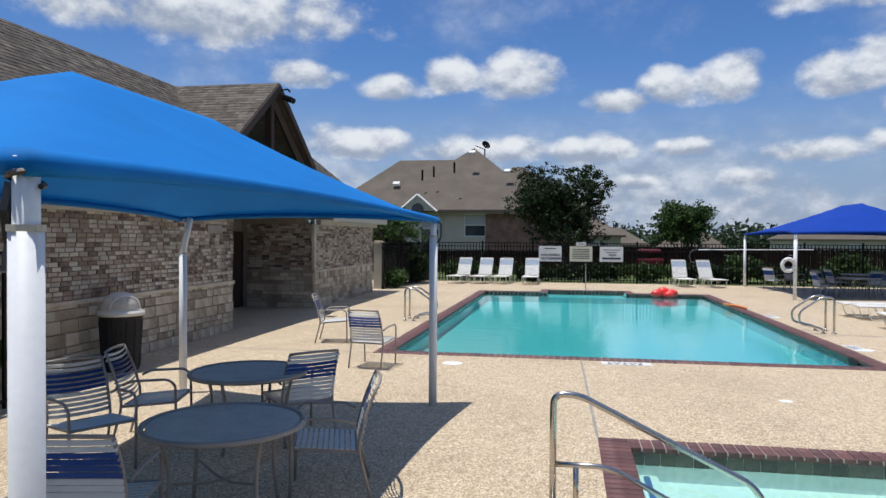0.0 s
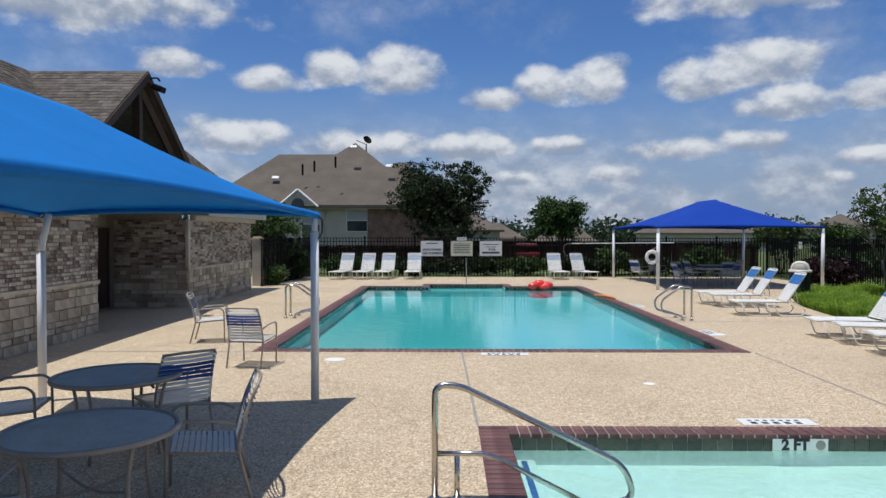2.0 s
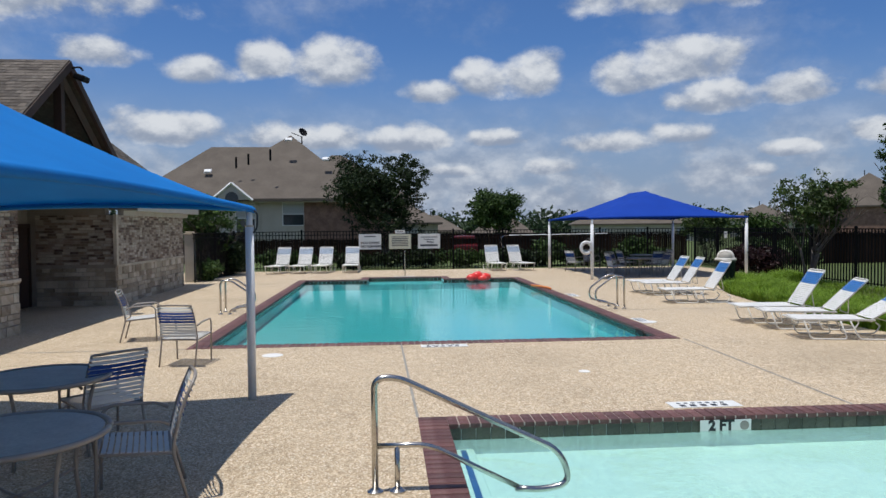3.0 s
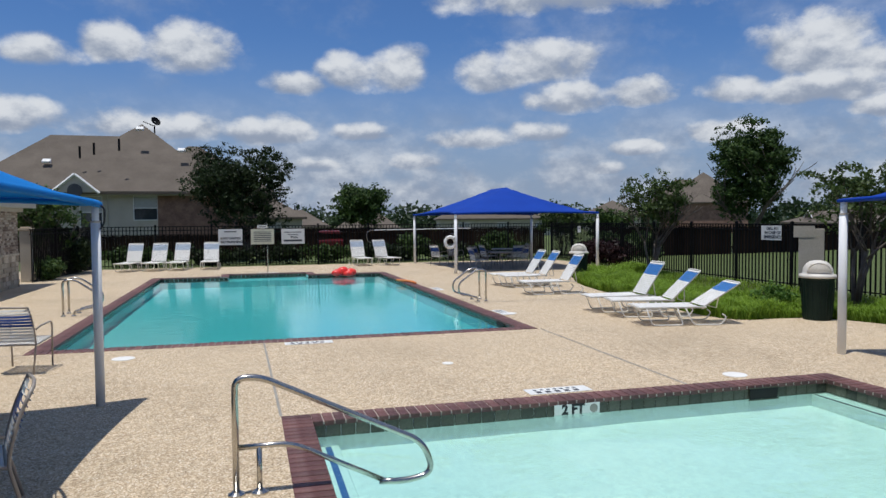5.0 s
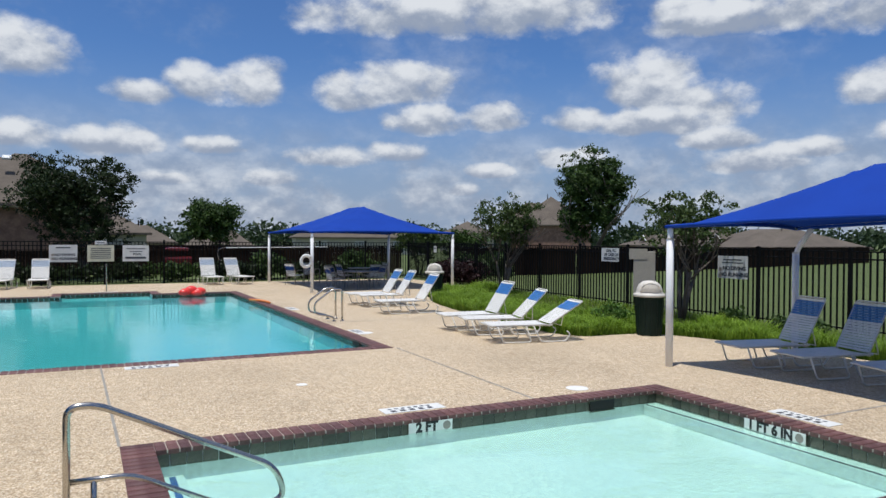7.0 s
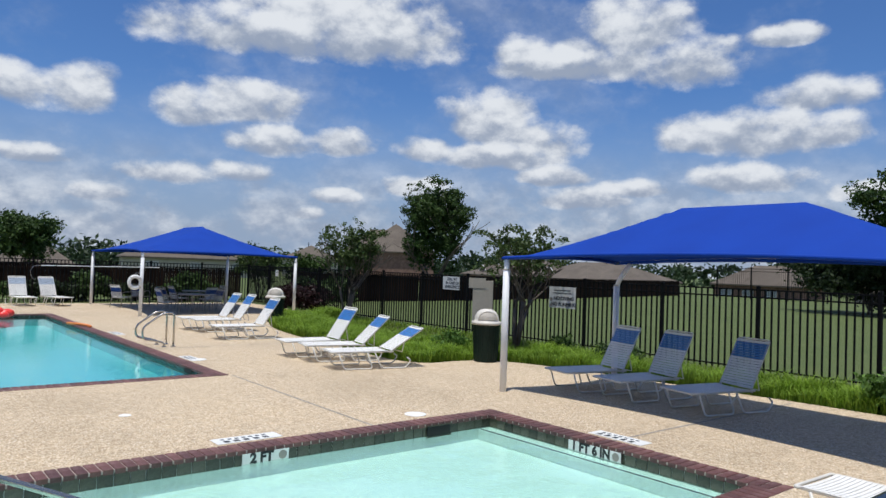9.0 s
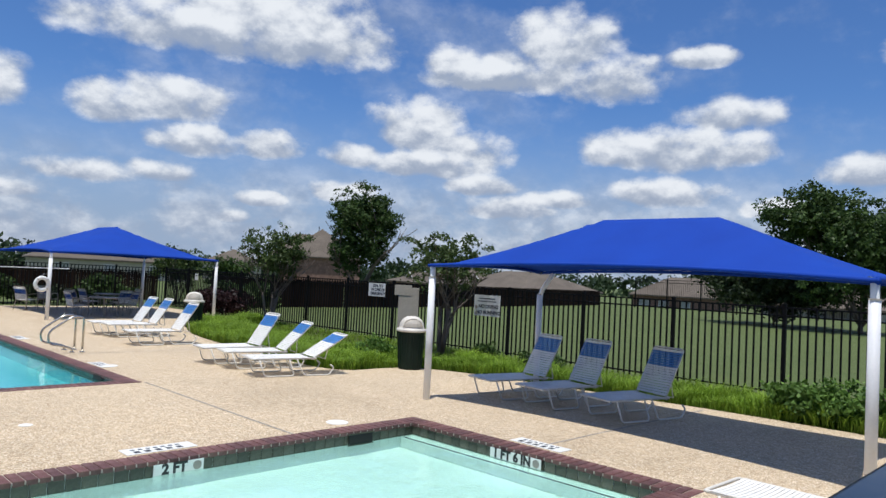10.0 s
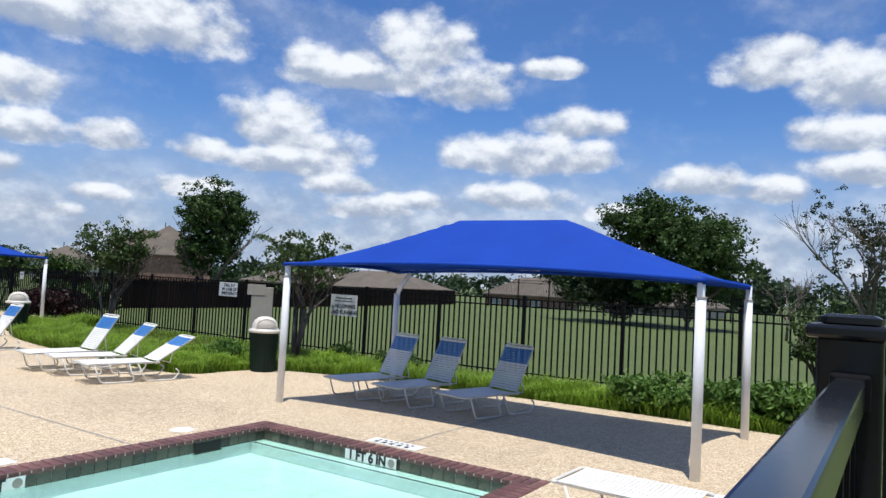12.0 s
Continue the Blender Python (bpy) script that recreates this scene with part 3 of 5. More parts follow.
tagged(part("limestone_ledge", boxed(WX + .002, 19.5, 1.02, WX + .06, 25.7, 1.09, bevel=.008), M["stone_obj"]), "chopped limestone ledge along the wing", "ledge", kind="structure")
# the doorway in the back corner of the porch
door = thing("door_1", pose(-9.44, 18.9, 0), "dark brown steel door in the shaded porch", "door")
door["kind"] = "structure"
part("door_leaf", boxed(-.04, -.48, .01, .02, .48, 2.1, bevel=.006), M["timber"], door)
part("door_frame", box(box(boxed(-.06, -.56, .01, .05, -.48, 2.2), -.06, .48, .01, .05, .56, 2.2), -.06, -.48, 2.1, .05, .48, 2.2), M["timber"], door)
part("door_handle", tubed(fillet([(.02, .36, 1.0), (.08, .36, 1.0), (.08, .24, 1.0)], .02), .011), M["steel"], door, "steel lever handle")
# eaves
EAVE_X, EAVE_Z, RIDGE_X, RIDGE_Z = -6.80, 2.74, -10.15, 5.97
for y0, y1 in ((1, 14.1), (20.0, 26.2)):
    tagged(part("trim", box(boxed(WX - .1, y0, 2.42, WX + .06, y1, 2.60), WX + .062, y0, 2.55, EAVE_X - .03, y1, 2.58), M["trim"]), "beige painted frieze and soffit", "trim", kind="structure")
    tagged(part("trim", boxed(EAVE_X - .028, y0, 2.54, EAVE_X, y1, 2.72, bevel=.004), M["trim"]), "beige painted fascia board", "trim", kind="structure")
tagged(part("trim", boxed(WX - .02, 19.42, 1.10, WX + .075, 19.56, 2.44, bevel=.005), M["stone_obj"]), "pale corner edge of the wing", "trim", kind="structure")


def shingles(name, a, b, c, d, label, parent, course=.145, seed=1):
    """Overlapping tabs on a roof plane: eave from a to b, ridge from d to c."""
    rng = random.Random(seed)
    a, b, c, d = map(Vector, (a, b, c, d))
    nrm = (b - a).cross(d - a).normalized()
    if nrm.z < 0:
        nrm = -nrm
    rise = max((d - a).length, (c - b).length)
    rows = int(rise / course)
    vs, fs = [], []
    base = len(vs)
    vs += [tuple(p) for p in (a, b, c, d)]
    fs.append((0, 1, 2, 3))
    for i in range(rows):
        t0, t1 = i / rows, min(1, (i + 1.15) / rows)
        l0, r0, l1, r1 = a.lerp(d, t0), b.lerp(c, t0), a.lerp(d, t1), b.lerp(c, t1)
        length = (r0 - l0).length
        if length < .1:
            continue
        x = -rng.random() * .3
        while x < length:
            w = rng.uniform(.12, .27)
            u0, u1 = max(0, x) / length, min(length, x + w) / length
            if u1 - u0 > .001:
                k, lift = len(vs), nrm * (.010 + rng.random() * .008)
                vs += [tuple(p) for p in (l0.lerp(r0, u0) + lift, l0.lerp(r0, u1) + lift, l1.lerp(r1, u1) + nrm * .006, l1.lerp(r1, u0) + nrm * .006,
                                          l0.lerp(r0, u0), l0.lerp(r0, u1))]
                fs += [(k, k + 1, k + 2, k + 3), (k + 4, k + 5, k + 1, k)]
            x += w + .004
    ob = raw(name, vs, fs, M["shingle"], parent, label)
    return ob


roof = thing("pool_house_roof", pose(0, 0, 0), "grey-brown asphalt shingle roof with a timber gable", "roof")
roof["kind"] = "structure"
HIP = 3.35
s1 = shingles("shingles", (EAVE_X, 1, EAVE_Z), (EAVE_X, 26.3, EAVE_Z), (RIDGE_X, 26.3 - HIP, RIDGE_Z), (RIDGE_X, 1, RIDGE_Z), "weathered grey-brown shingles", roof)
s2 = shingles("shingles", (EAVE_X, 26.3, EAVE_Z), (2 * RIDGE_X - EAVE_X, 26.3, EAVE_Z), (RIDGE_X, 26.3 - HIP, RIDGE_Z), (RIDGE_X, 26.3 - HIP, RIDGE_Z), "weathered grey-brown shingles", roof, seed=2)
s3 = raw("back_slope", [(2 * RIDGE_X - EAVE_X, 1, EAVE_Z), (2 * RIDGE_X - EAVE_X, 26.3, EAVE_Z), (RIDGE_X, 26.3 - HIP, RIDGE_Z), (RIDGE_X, 1, RIDGE_Z)], [(0, 1, 2, 3)], M["shingle"], roof)
GX, GY, GZ, GW = -7.25, 17.05, 5.95, 3.15     # gable front, middle, peak, half span
GS = GZ - .72 * GW
for sgn, seed in ((-1, 3), (1, 4)):
    gob = shingles("gable_shingles", (GX, GY + sgn * GW, GS), (RIDGE_X - .2, GY + sgn * GW, GS), (RIDGE_X - .2, GY, GZ), (GX, GY, GZ), "weathered grey-brown shingles", roof, seed=seed)
for sgn in (-1, 1):
    bm = bmesh.new()
    p, q = Vector((GX, GY, GZ - .02)), Vector((GX, GY + sgn * GW, GS - .02))
    d = Vector((0, 0, -.22))
    vs = [p, q, q + d, p + d]
    vs = [bm.verts.new(v + Vector((dx, 0, 0))) for dx in (0.03, -.05) for v in vs]
    for f in ((0, 1, 2, 3), (7, 6, 5, 4), (0, 4, 5, 1), (1, 5, 6, 2), (2, 6, 7, 3), (3, 7, 4, 0)):
        bm.faces.new([vs[i] for i in f])
    part("bargeboard", bm, M["timber"], roof, "brown stained bargeboard")
part("king_post", boxed(GX - .35, GY - .09, GS - .4, GX - .17, GY + .09, GZ - .2, bevel=.01), M["timber"], roof, "brown timber king post")
part("tie_beam", boxed(GX - .36, GY - 2.6, 3.0, GX - .16, GY + 2.6, 3.24, bevel=.01), M["timber"], roof, "brown timber tie beam")
for sgn in (-1, 1):
    part("rafter", tubed([(GX - .26, GY + sgn * .1, GZ - .35), (GX - .26, GY + sgn * 2.75, GZ - .35 - .72 * 2.65)], .10, 4), M["timber"], roof, "brown timber rafter")
part("gable_back", boxed(-9.4, GY - 2.7, 2.7, -9.3, GY + 2.7, 4.0), M["timber"], roof, "dark boarded gable inside")
lamp = thing("flood_lamp", pose(GX + .05, GY, GZ - .18), "small dark flood lamp under the gable peak", "lamp")
part("arm", tubed(fillet([(0, 0, 0), (.18, 0, .02), (.24, 0, -.06)], .05), .022), M["iron"], lamp)
part("head", boxed(.14, -.16, -.22, .40, .16, -.08, bevel=.03, m=pose(0, 0, 0, 0, 20, 0)), M["iron"], lamp)
plate = thing("wall_sign", pose(WX + .045, 13.65, 2.20), "small pale wall sign with dark lettering bars", "sign")
part("board", boxed(0, -.30, -.08, .012, .30, .08, bevel=.004), M["mortar"], plate)
for i in range(6):
    part("lettering", boxed(.012, -.24 + i * .08, -.035, .016, -.19 + i * .08, .035), M["taupe"], plate)


# ---- shade canopies ----
def canopy(x0, y0, x1, y1, eave, peak, ridge, cloth, label, bent=0, bend=.42, lean=(.16, .10), thick=.060):
    """Four posts with bent tops, and a tensioned hip cloth with hollow edges."""
    cx, cy = (x0 + x1) / 2, (y0 + y1) / 2
    t = thing("shade_canopy", pose(cx, cy, 0), label, "canopy", "shade canopies round the pool")
    hx, hy = (x1 - x0) / 2, (y1 - y0) / 2
    for sx in (-1, 1):
        for sy in (-1, 1):
            p = part("post", tubed(fillet([(sx * hx, sy * hy, 0), (sx * hx, sy * hy, eave - .02 - bend), (sx * hx - (lean[0] * sx if sx == bent and sy > 0 else .0), sy * hy - (lean[1] * sy if sx == bent and sy > 0 else .0), eave - .01)], .16), thick * .77, 16), M["white_paint"], t, smooth=True)
            sleeve = eave - (.46 if sx == bent and sy > 0 else .22)
            part("sleeve", tubed([(sx * hx, sy * hy, 0), (sx * hx, sy * hy, sleeve)], thick, 18), M["white_paint"], p, "thicker lower sleeve of the post", smooth=True)
            part("collar", tubed([(sx * hx, sy * hy, sleeve - .015), (sx * hx, sy * hy, sleeve + .005)], thick + .004, 18), M["trim"], p, "collar with faint rust stains")
            part("corner_bracket", tubed([(sx * (hx + .02), sy * (hy + .02), eave - .03), (sx * (hx - .08), sy * (hy - .08), eave + .0)], .024, 10), M["steel"], p, "steel corner shackle")
    bm = bmesh.new()
    n, grid = 28, {}
    for i in range(n + 1):
        for j in range(n + 1):
            u, v = i / n * 2 - 1, j / n * 2 - 1
            sag_x = .30 * (1 - v * v) * (hx / 1.6) ** .4      # hollow sides
            sag_y = .30 * (1 - u * u)
            X, Y = u * (hx + .04 - sag_x * abs(u) ** 3), v * (hy + .04 - sag_y * abs(v) ** 3)
            ry = ridge / hy
            ex, ey = abs(u), max(0, (abs(v) - ry) / (1 - ry))
            e = (ex ** 6 + ey ** 6) ** (1 / 6)
            e = min(1, e)
            h = (1 - e)
            Z = eave + (peak - eave) * (h * .80 + .20 * h * h) + (.10 * (1 - v * v) * abs(u) ** 4 + .05 * (1 - u * u) * abs(v) ** 4)
            grid[i, j] = bm.verts.new((X, Y, Z))
    for i in range(n):
        for j in range(n):
            bm.faces.new((grid[i, j], grid[i + 1, j], grid[i + 1, j + 1], grid[i, j + 1]))
    bmesh.ops.recalc_face_normals(bm, faces=bm.faces)
    cl = part("cloth", bm, cloth, t, "taut woven shade cloth", smooth=True)
    # hem with a cable
    ring = [(i, 0) for i in range(n)] + [(n, j) for j in range(n)] + [(n - i, n) for i in range(n)] + [(0, n - j) for j in range(n + 1)]
    co = cl.data.vertices
    idx = lambda i, j: co[i * (n + 1) + j].co.copy()
    part("hem", tubed([idx(*k) + Vector((0, 0, -.03)) for k in ring], .030, 6, flat=1.6), cloth, cl, smooth=True)
    return t


canopy(-4.95, 2.02, -1.63, 8.58, 2.29, 3.14, 1.0, M["cloth_left"], "bright blue fabric shade canopy on white steel posts", -1, thick=.050)
wrap = thing("black_strap", pose(-1.63, 2.02, 0), "black strap wound round the canopy post", "strap")
part("loop", tubed([(-.055, .0, 1.93), (-.060, .02, 2.02), (-.052, -.01, 2.12), (-.04, 0, 2.2)], .028, 6), M["black"], wrap)
part("band", tubed([(.050 * math.cos(k * .5), .050 * math.sin(k * .5), 2.19 + .004 * k) for k in range(14)], .010, 5), M["black"], wrap)
hook = thing("black_strap", pose(-1.63, 8.58, 0), "black strap hanging at the canopy post top", "strap")
part("loop", tubed(fillet([(.02, -.02, 2.26), (.10, -.02, 2.22), (.095, -.02, 2.05), (.052, -.02, 1.98)], .05), .012, 6), M["black"], hook)
canopy(8.54, 1.86, 11.64, 8.53, 2.32, 3.18, 1.0, M["cloth"], "royal blue fabric shade canopy over loungers", 1, lean=(0, .32))
canopy(7.62, 25.8, 13.6, 32.7, 2.32, 3.42, 1.0, M["cloth"], "royal blue fabric shade canopy over far tables")
# ---- iron fences ----
def fence_panel(width=2.44, height=1.90, n=15):
    """One fence panel along +x from its post."""
    t = thing("fence_panel", pose(0, 0, 0), "black iron picket fence panel with flat top rails", "fence", "iron fence panels")
    post = part("post", boxed(-.038, -.038, -.1, .038, .038, height + .04), M["iron"], t)
    part("cap", box(boxed(-.046, -.046, height + .038, .046, .046, height + .058, bevel=.006), -.028, -.028, height + .056, .028, .028, height + .075, bevel=.006), M["iron"], post)
    for z in (height - .02, height - .19, .13):
        part("rail", boxed(.030, -.019, z - .017, width - .030, .019, z + .017, bevel=.003), M["iron"], t)
    me = None
    for i in range(n):
        x = (i + 1) * width / (n + 1)
        if me is None:
            p = part("picket", boxed(-.0165, -.0165, .04, .0165, .0165, height - .005), M["iron"], t)
            me = p.data
        else:
            p = new("picket", me)
            p.parent = t
        p.location = (x, 0, 0)
    return t


proto = fence_panel()
FX = 15.42
first = True


def fence_line(x, y, dx, dy, n):
    """A row of panels."""
    a = math.degrees(math.atan2(dy, dx))
    for i in range(n):
        m = pose(x + dx * i, y + dy * i, -.04, 0, 0, a)
        global first
        if first:
            proto.matrix_world = m
            first = False
        else:
            copy_thing(proto, m)


fence_line(FX, 2.62 - 2.44 * 2, 0, 2.44, 15)
fence_line(FX, 34.34, -2.44, 0, 9)
fence_line(FX - 2.44 * 9, 34.34, -.24, -2.43, 3)
fence_line(-6.55, 7.7, 0, -2.44, 2)
fence_line(3.62, -.006, 2.44, 0, 5)
fence_line(-1.25, -.006, -2.44, 0, 3)

# the tall fence beside the camera, with its top rail seen from close by
nf = thing("near_fence", pose(0, 0, 0), "glossy black iron fence rail and capped post", "fence")
tp = part("post", boxed(1.135, -.043, -.1, 1.213, .035, 2.035, bevel=.004), M["iron_gloss"], nf)
part("cap", box(boxed(1.122, -.056, 2.033, 1.226, .048, 2.052, bevel=.005), 1.135, -.043, 2.050, 1.213, .035, 2.066, bevel=.012), M["iron_gloss"], tp, "moulded black post cap")
part("top_rail", boxed(-1.22, -.024, 1.945, 1.137, .012, 1.984, bevel=.004), M["iron_gloss"], nf, "smooth glossy black top rail")
part("bracket", boxed(1.11, -.030, 1.940, 1.136, .018, 1.9885, bevel=.004), M["iron"], nf, "worn rail bracket")
part("top_rail", boxed(1.213, -.024, 1.945, 3.6, .012, 1.984, bevel=.004), M["iron"], nf)
part("lower_rail", boxed(-1.22, -.022, 1.76, 1.137, .010, 1.796, bevel=.004), M["iron"], nf)
part("lower_rail", boxed(1.213, -.022, 1.76, 3.6, .010, 1.796, bevel=.004), M["iron"], nf)
for i in range(40):
    x = -1.15 + i * .118
    if not 1.11 < x < 1.24:
        part("picket", boxed(x - .009, -.015, .04, x + .009, .003, 1.95), M["iron"], nf)


# ---- pool furniture ----
def strap_box(x0, x1, y0, y1, z, sag=.012, t=.004, m=None):
    """A flat vinyl strap across a frame, wrapped round its rails."""
    bm = bmesh.new()
    n = 6
    rows = []
    for i in range(n + 1):
        u = i / n
        y = y0 + (y1 - y0) * u
        zz = z + .016 - sag * 4 * u * (1 - u)
        rows.append([bm.verts.new((x, y, zz + dz)) for x, dz in ((x0, 0), (x1, 0), (x1, -t), (x0, -t))])
    for a, b in zip(rows, rows[1:]):
        for k in range(4):
            bm.faces.new((a[k], a[(k + 1) % 4], b[(k + 1) % 4], b[k]))
    bm.faces.new(rows[0])
    bm.faces.new(rows[-1][::-1])
    if m is not None:
        bmesh.ops.transform(bm, matrix=m, verts=bm.verts)
    return bm


def lounger(angle, white, blue, group, label):
    """A strap lounger along +x: its foot at the origin, its back raised by the angle."""
    t = thing("sun_lounger", pose(0, 0, 0), label, "sun lounger", group)
    W, L, S, B = .33, 1.22, .35, .86
    fr = M["frame_white"]
    for s in (-1, 1):
        part("side_rail", tubed(fillet([(0, s * W, S), (.02, s * W, S), (L + .05, s * W, S)], .03), .017, 8), fr, t, smooth=True)
        # two long looped legs to a side, flat on the deck
        part("leg", tubed(fillet([(.10, s * (W + .012), S - .01), (.22, s * (W + .02), .02), (.82, s * (W + .02), .018), (.70, s * (W + .012), S - .01)], .07), .014, 8), fr, t, smooth=True)
        part("leg", tubed(fillet([(.86, s * (W + .012), S - .01), (1.02, s * (W + .02), .02), (1.56, s * (W + .02), .018), (1.66, s * (W + .012), .16), (1.58, s * (W + .012), .22)], .07), .014, 8), fr, t, smooth=True)
    part("foot_bar", tubed(fillet([(.0, -W, S), (-.03, -W, S), (-.03, W, S), (.0, W, S)], .03), .017, 8), fr, t, smooth=True)
    part("cross_bar", tubed([(L, -W, S - .02), (L, W, S - .02)], .014, 8), fr, t)
    m = pose(L, 0, S, 0, -angle, 0)
    n = 27
    for i in range(n):
        x = .02 + i * (L - .06) / n
        part("strap", strap_box(x, x + .0365, -W - .018, W + .018, S), white, t)
    back = part("backrest", tubed(fillet([(0, -W + .03, 0), (B, -W + .03, 0), (B, W - .03, 0), (0, W - .03, 0)], .05), .016, 8), fr, t, smooth=True)
    back.matrix_basis = m
    n = 18
    for i in range(n):
        x = .03 + i * (B - .05) / n
        band = .57 < i / n < .90
        p = part("back_strap", strap_box(x, x + .0375, -W + .012, W - .012, 0), blue if band else white, back, "coloured strap" if band else "")
    c, s_ = math.cos(radians(angle)), math.sin(radians(angle))
    part("prop", tubed([(L + .42 * c, -.2, S + .42 * s_), (L + .30, -.2, S - .03), (L + .30, .2, S - .03), (L + .42 * c, .2, S + .42 * s_)], .011, 6), fr, t)
    return t


def armchair(white, blue, group, label):
    """A strap dining chair that faces +y, its seat's middle over the origin."""
    t = thing("patio_chair", pose(0, 0, 0), label, "chair", group)
    fr = M["taupe"]
    W = .27
    for s in (-1, 1):
        part("arm_frame", tubed(fillet([(s * W, .26, 0), (s * (W + .01), .25, .60), (s * (W + .02), .18, .655), (s * (W + .02), -.16, .64), (s * W, -.24, .60)], .07), .0135, 8), fr, t, smooth=True)
        part("back_leg", tubed(fillet([(s * W, -.36, 0), (s * W, -.25, .42), (s * (W - .005), -.33, .72), (s * (W - .02), -.42, .92)], .10), .0135, 8), fr, t, smooth=True)
        part("seat_rail", tubed([(s * W, .25, .43), (s * W, -.25, .39)], .0135, 8), fr, t)
    part("seat_bar", tubed([(-W, .25, .43), (W, .25, .43)], .0135, 8), fr, t)
    part("seat_bar", tubed([(-W, -.25, .39), (W, -.25, .39)], .0135, 8), fr, t)
    part("top_bar", tubed(fillet([(-W + .02, -.42, .915), (0, -.445, .925), (W - .02, -.42, .915)], .2), .0135, 8), fr, t, smooth=True)
    turn = pose(0, 0, 0, 0, 0, 90)
    n = 11
    for i in range(n):
        y = -.235 + i * .47 / n
        z = .39 + (y + .25) / .5 * .04
        bm = strap_box(y, y + .031, -W - .012, W + .012, z)
        bmesh.ops.transform(bm, matrix=pose(0, 0, 0, 0, 0, 90) @ Matrix.Diagonal((1, -1, 1, 1)), verts=bm.verts)
        part("seat_strap", bm, white, t)
    n = 11
    for i in range(n):
        u = (i + .5) / n
        p = Vector((0, -.262, .43)).lerp(Vector((0, -.335, .72)), u / .62) if u < .62 else Vector((0, -.335, .72)).lerp(Vector((0, -.415, .90)), (u - .62) / .38)
        bm = strap_box(-.0165, .0165, -W, W, 0, sag=.03)
        tilt = 76 if u < .62 else 66
        bmesh.ops.transform(bm, matrix=Matrix.Translation(p) @ pose(0, 0, 0, tilt, 0, 0) @ pose(0, 0, 0, 0, 0, 90), verts=bm.verts)
        band = .45 < u < .85
        part("back_strap", bm, blue if band else white, t, "navy blue strap" if band else "")
    return t


def round_table(r, group, label, frame_m, top_m):
    t = thing("round_table", pose(0, 0, 0), label, "table", group)
    top = part("tabletop", turned([(r - .03, .700), (r - .03, .712), (.03, .714)], 48), top_m, t, "mottled frosted panel")
    ring = [(r * math.cos(2 * math.pi * k / 48), r * math.sin(2 * math.pi * k / 48), .705) for k in range(49)]
    part("rim", tubed(ring, .022, 8), frame_m, t, "round metal rim", smooth=True)
    for k in range(4):
        a = math.pi / 4 + k * math.pi / 2
        c, s = math.cos(a), math.sin(a)
        part("leg", tubed(fillet([(c * (r - .08), s * (r - .08), .70), (c * (r - .16), s * (r - .16), .42), (c * (r - .10), s * (r - .10), 0)], .15), .016, 8), frame_m, t, smooth=True)
        part("brace", tubed(fillet([(c * (r - .155), s * (r - .155), .36), (c * .12, s * .12, .30), (0, 0, .30)], .1), .010, 6), frame_m, t)
    return t


def at(x, y, heading, z=0.0):
    return pose(x, y, z, 0, 0, heading)


WH, BL, GREY, NV = M["strap_white"], M["strap_blue"], M["strap_grey"], M["strap_navy"]
# under the left canopy
T1, T2 = (-2.44, 4.84), (-3.12, 6.66)
tb = round_table(.56, "tables under the bright canopy", "round patio table with a frosted top and taupe metal rim", M["taupe"], M["table_glass"])
tb.matrix_world = at(*T1, 12)
copy_thing(tb, at(*T2, 40))
ch = armchair(GREY, NV, "taupe patio chairs", "taupe metal patio chair with white and navy vinyl straps")
CHAIRS = [(-1.93, 5.55, 108), (-2.75, 7.0, 45), (-4.08, 6.62, -75), (-4.10, 5.64, -122), (-2.86, 4.06, 12), (-3.06, 11.02, -8), (-4.50, 13.40, -80)]
ch.matrix_world = at(*CHAIRS[0])
for c in CHAIRS[1:]:
    copy_thing(ch, at(*c))
# under the far canopy
tb2 = copy_thing(tb, at(10.0, 27.2, 20))
copy_thing(tb, at(11.2, 30.2, 50))
for c in ((9.0, 27.1, -85), (9.4, 28.3, -150), (10.9, 27.6, 100), (10.4, 29.9, -80), (11.3, 29.2, 10), (12.2, 30.6, 100), (8.3, 30.6, -60), (9.2, 31.2, 190)):
    copy_thing(ch, at(*c))

G1, G2, G3, G4 = "loungers by the pool fence", "loungers beside the planting bed", "shaded loungers under the canopy", "loungers in the sun"
lw = lounger(66, WH, M["strap_pale"], G1, "white strap lounger with its back raised against the fence")
lw.matrix_world = at(-5.05, 31.25, 76)
for x, y, a in ((-4.02, 31.3, 78), (-3.05, 31.35, 80), (-1.66, 31.45, 88), (5.05, 31.4, 97), (6.35, 31.3, 108)):
    copy_thing(lw, at(x, y, a))
lb = lounger(57, WH, BL, G2, "white strap lounger with a blue band and raised back")
lb.matrix_world = at(7.30, 20.75, -2)
for x, y, a in ((7.42, 20.0, -4), (7.18, 17.95, -3), (7.22, 14.15, -5)):
    copy_thing(lb, at(x, y, a))
lm = lounger(45, WH, BL, G2, "white strap lounger with a blue band, back half raised")
lm.matrix_world = at(7.32, 13.35, -14)
ll = lounger(32, WH, BL, G2, "white strap lounger with a blue band, back set low")
ll.matrix_world = at(7.22, 12.15, -12)
ls_ = lounger(62, WH, BL, G3, "white strap lounger with a blue band in the canopy's shade")
ls_.matrix_world = at(9.49, 8.15, -13)
for x, y, a in ((9.52, 7.08, -11), (9.60, 5.85, -14)):
    copy_thing(ls_, at(x, y, a))
lf = lounger(3, WH, WH, G4, "white strap lounger lying flat on the sunny deck")
lf.matrix_world = at(6.44, 2.52, -92)


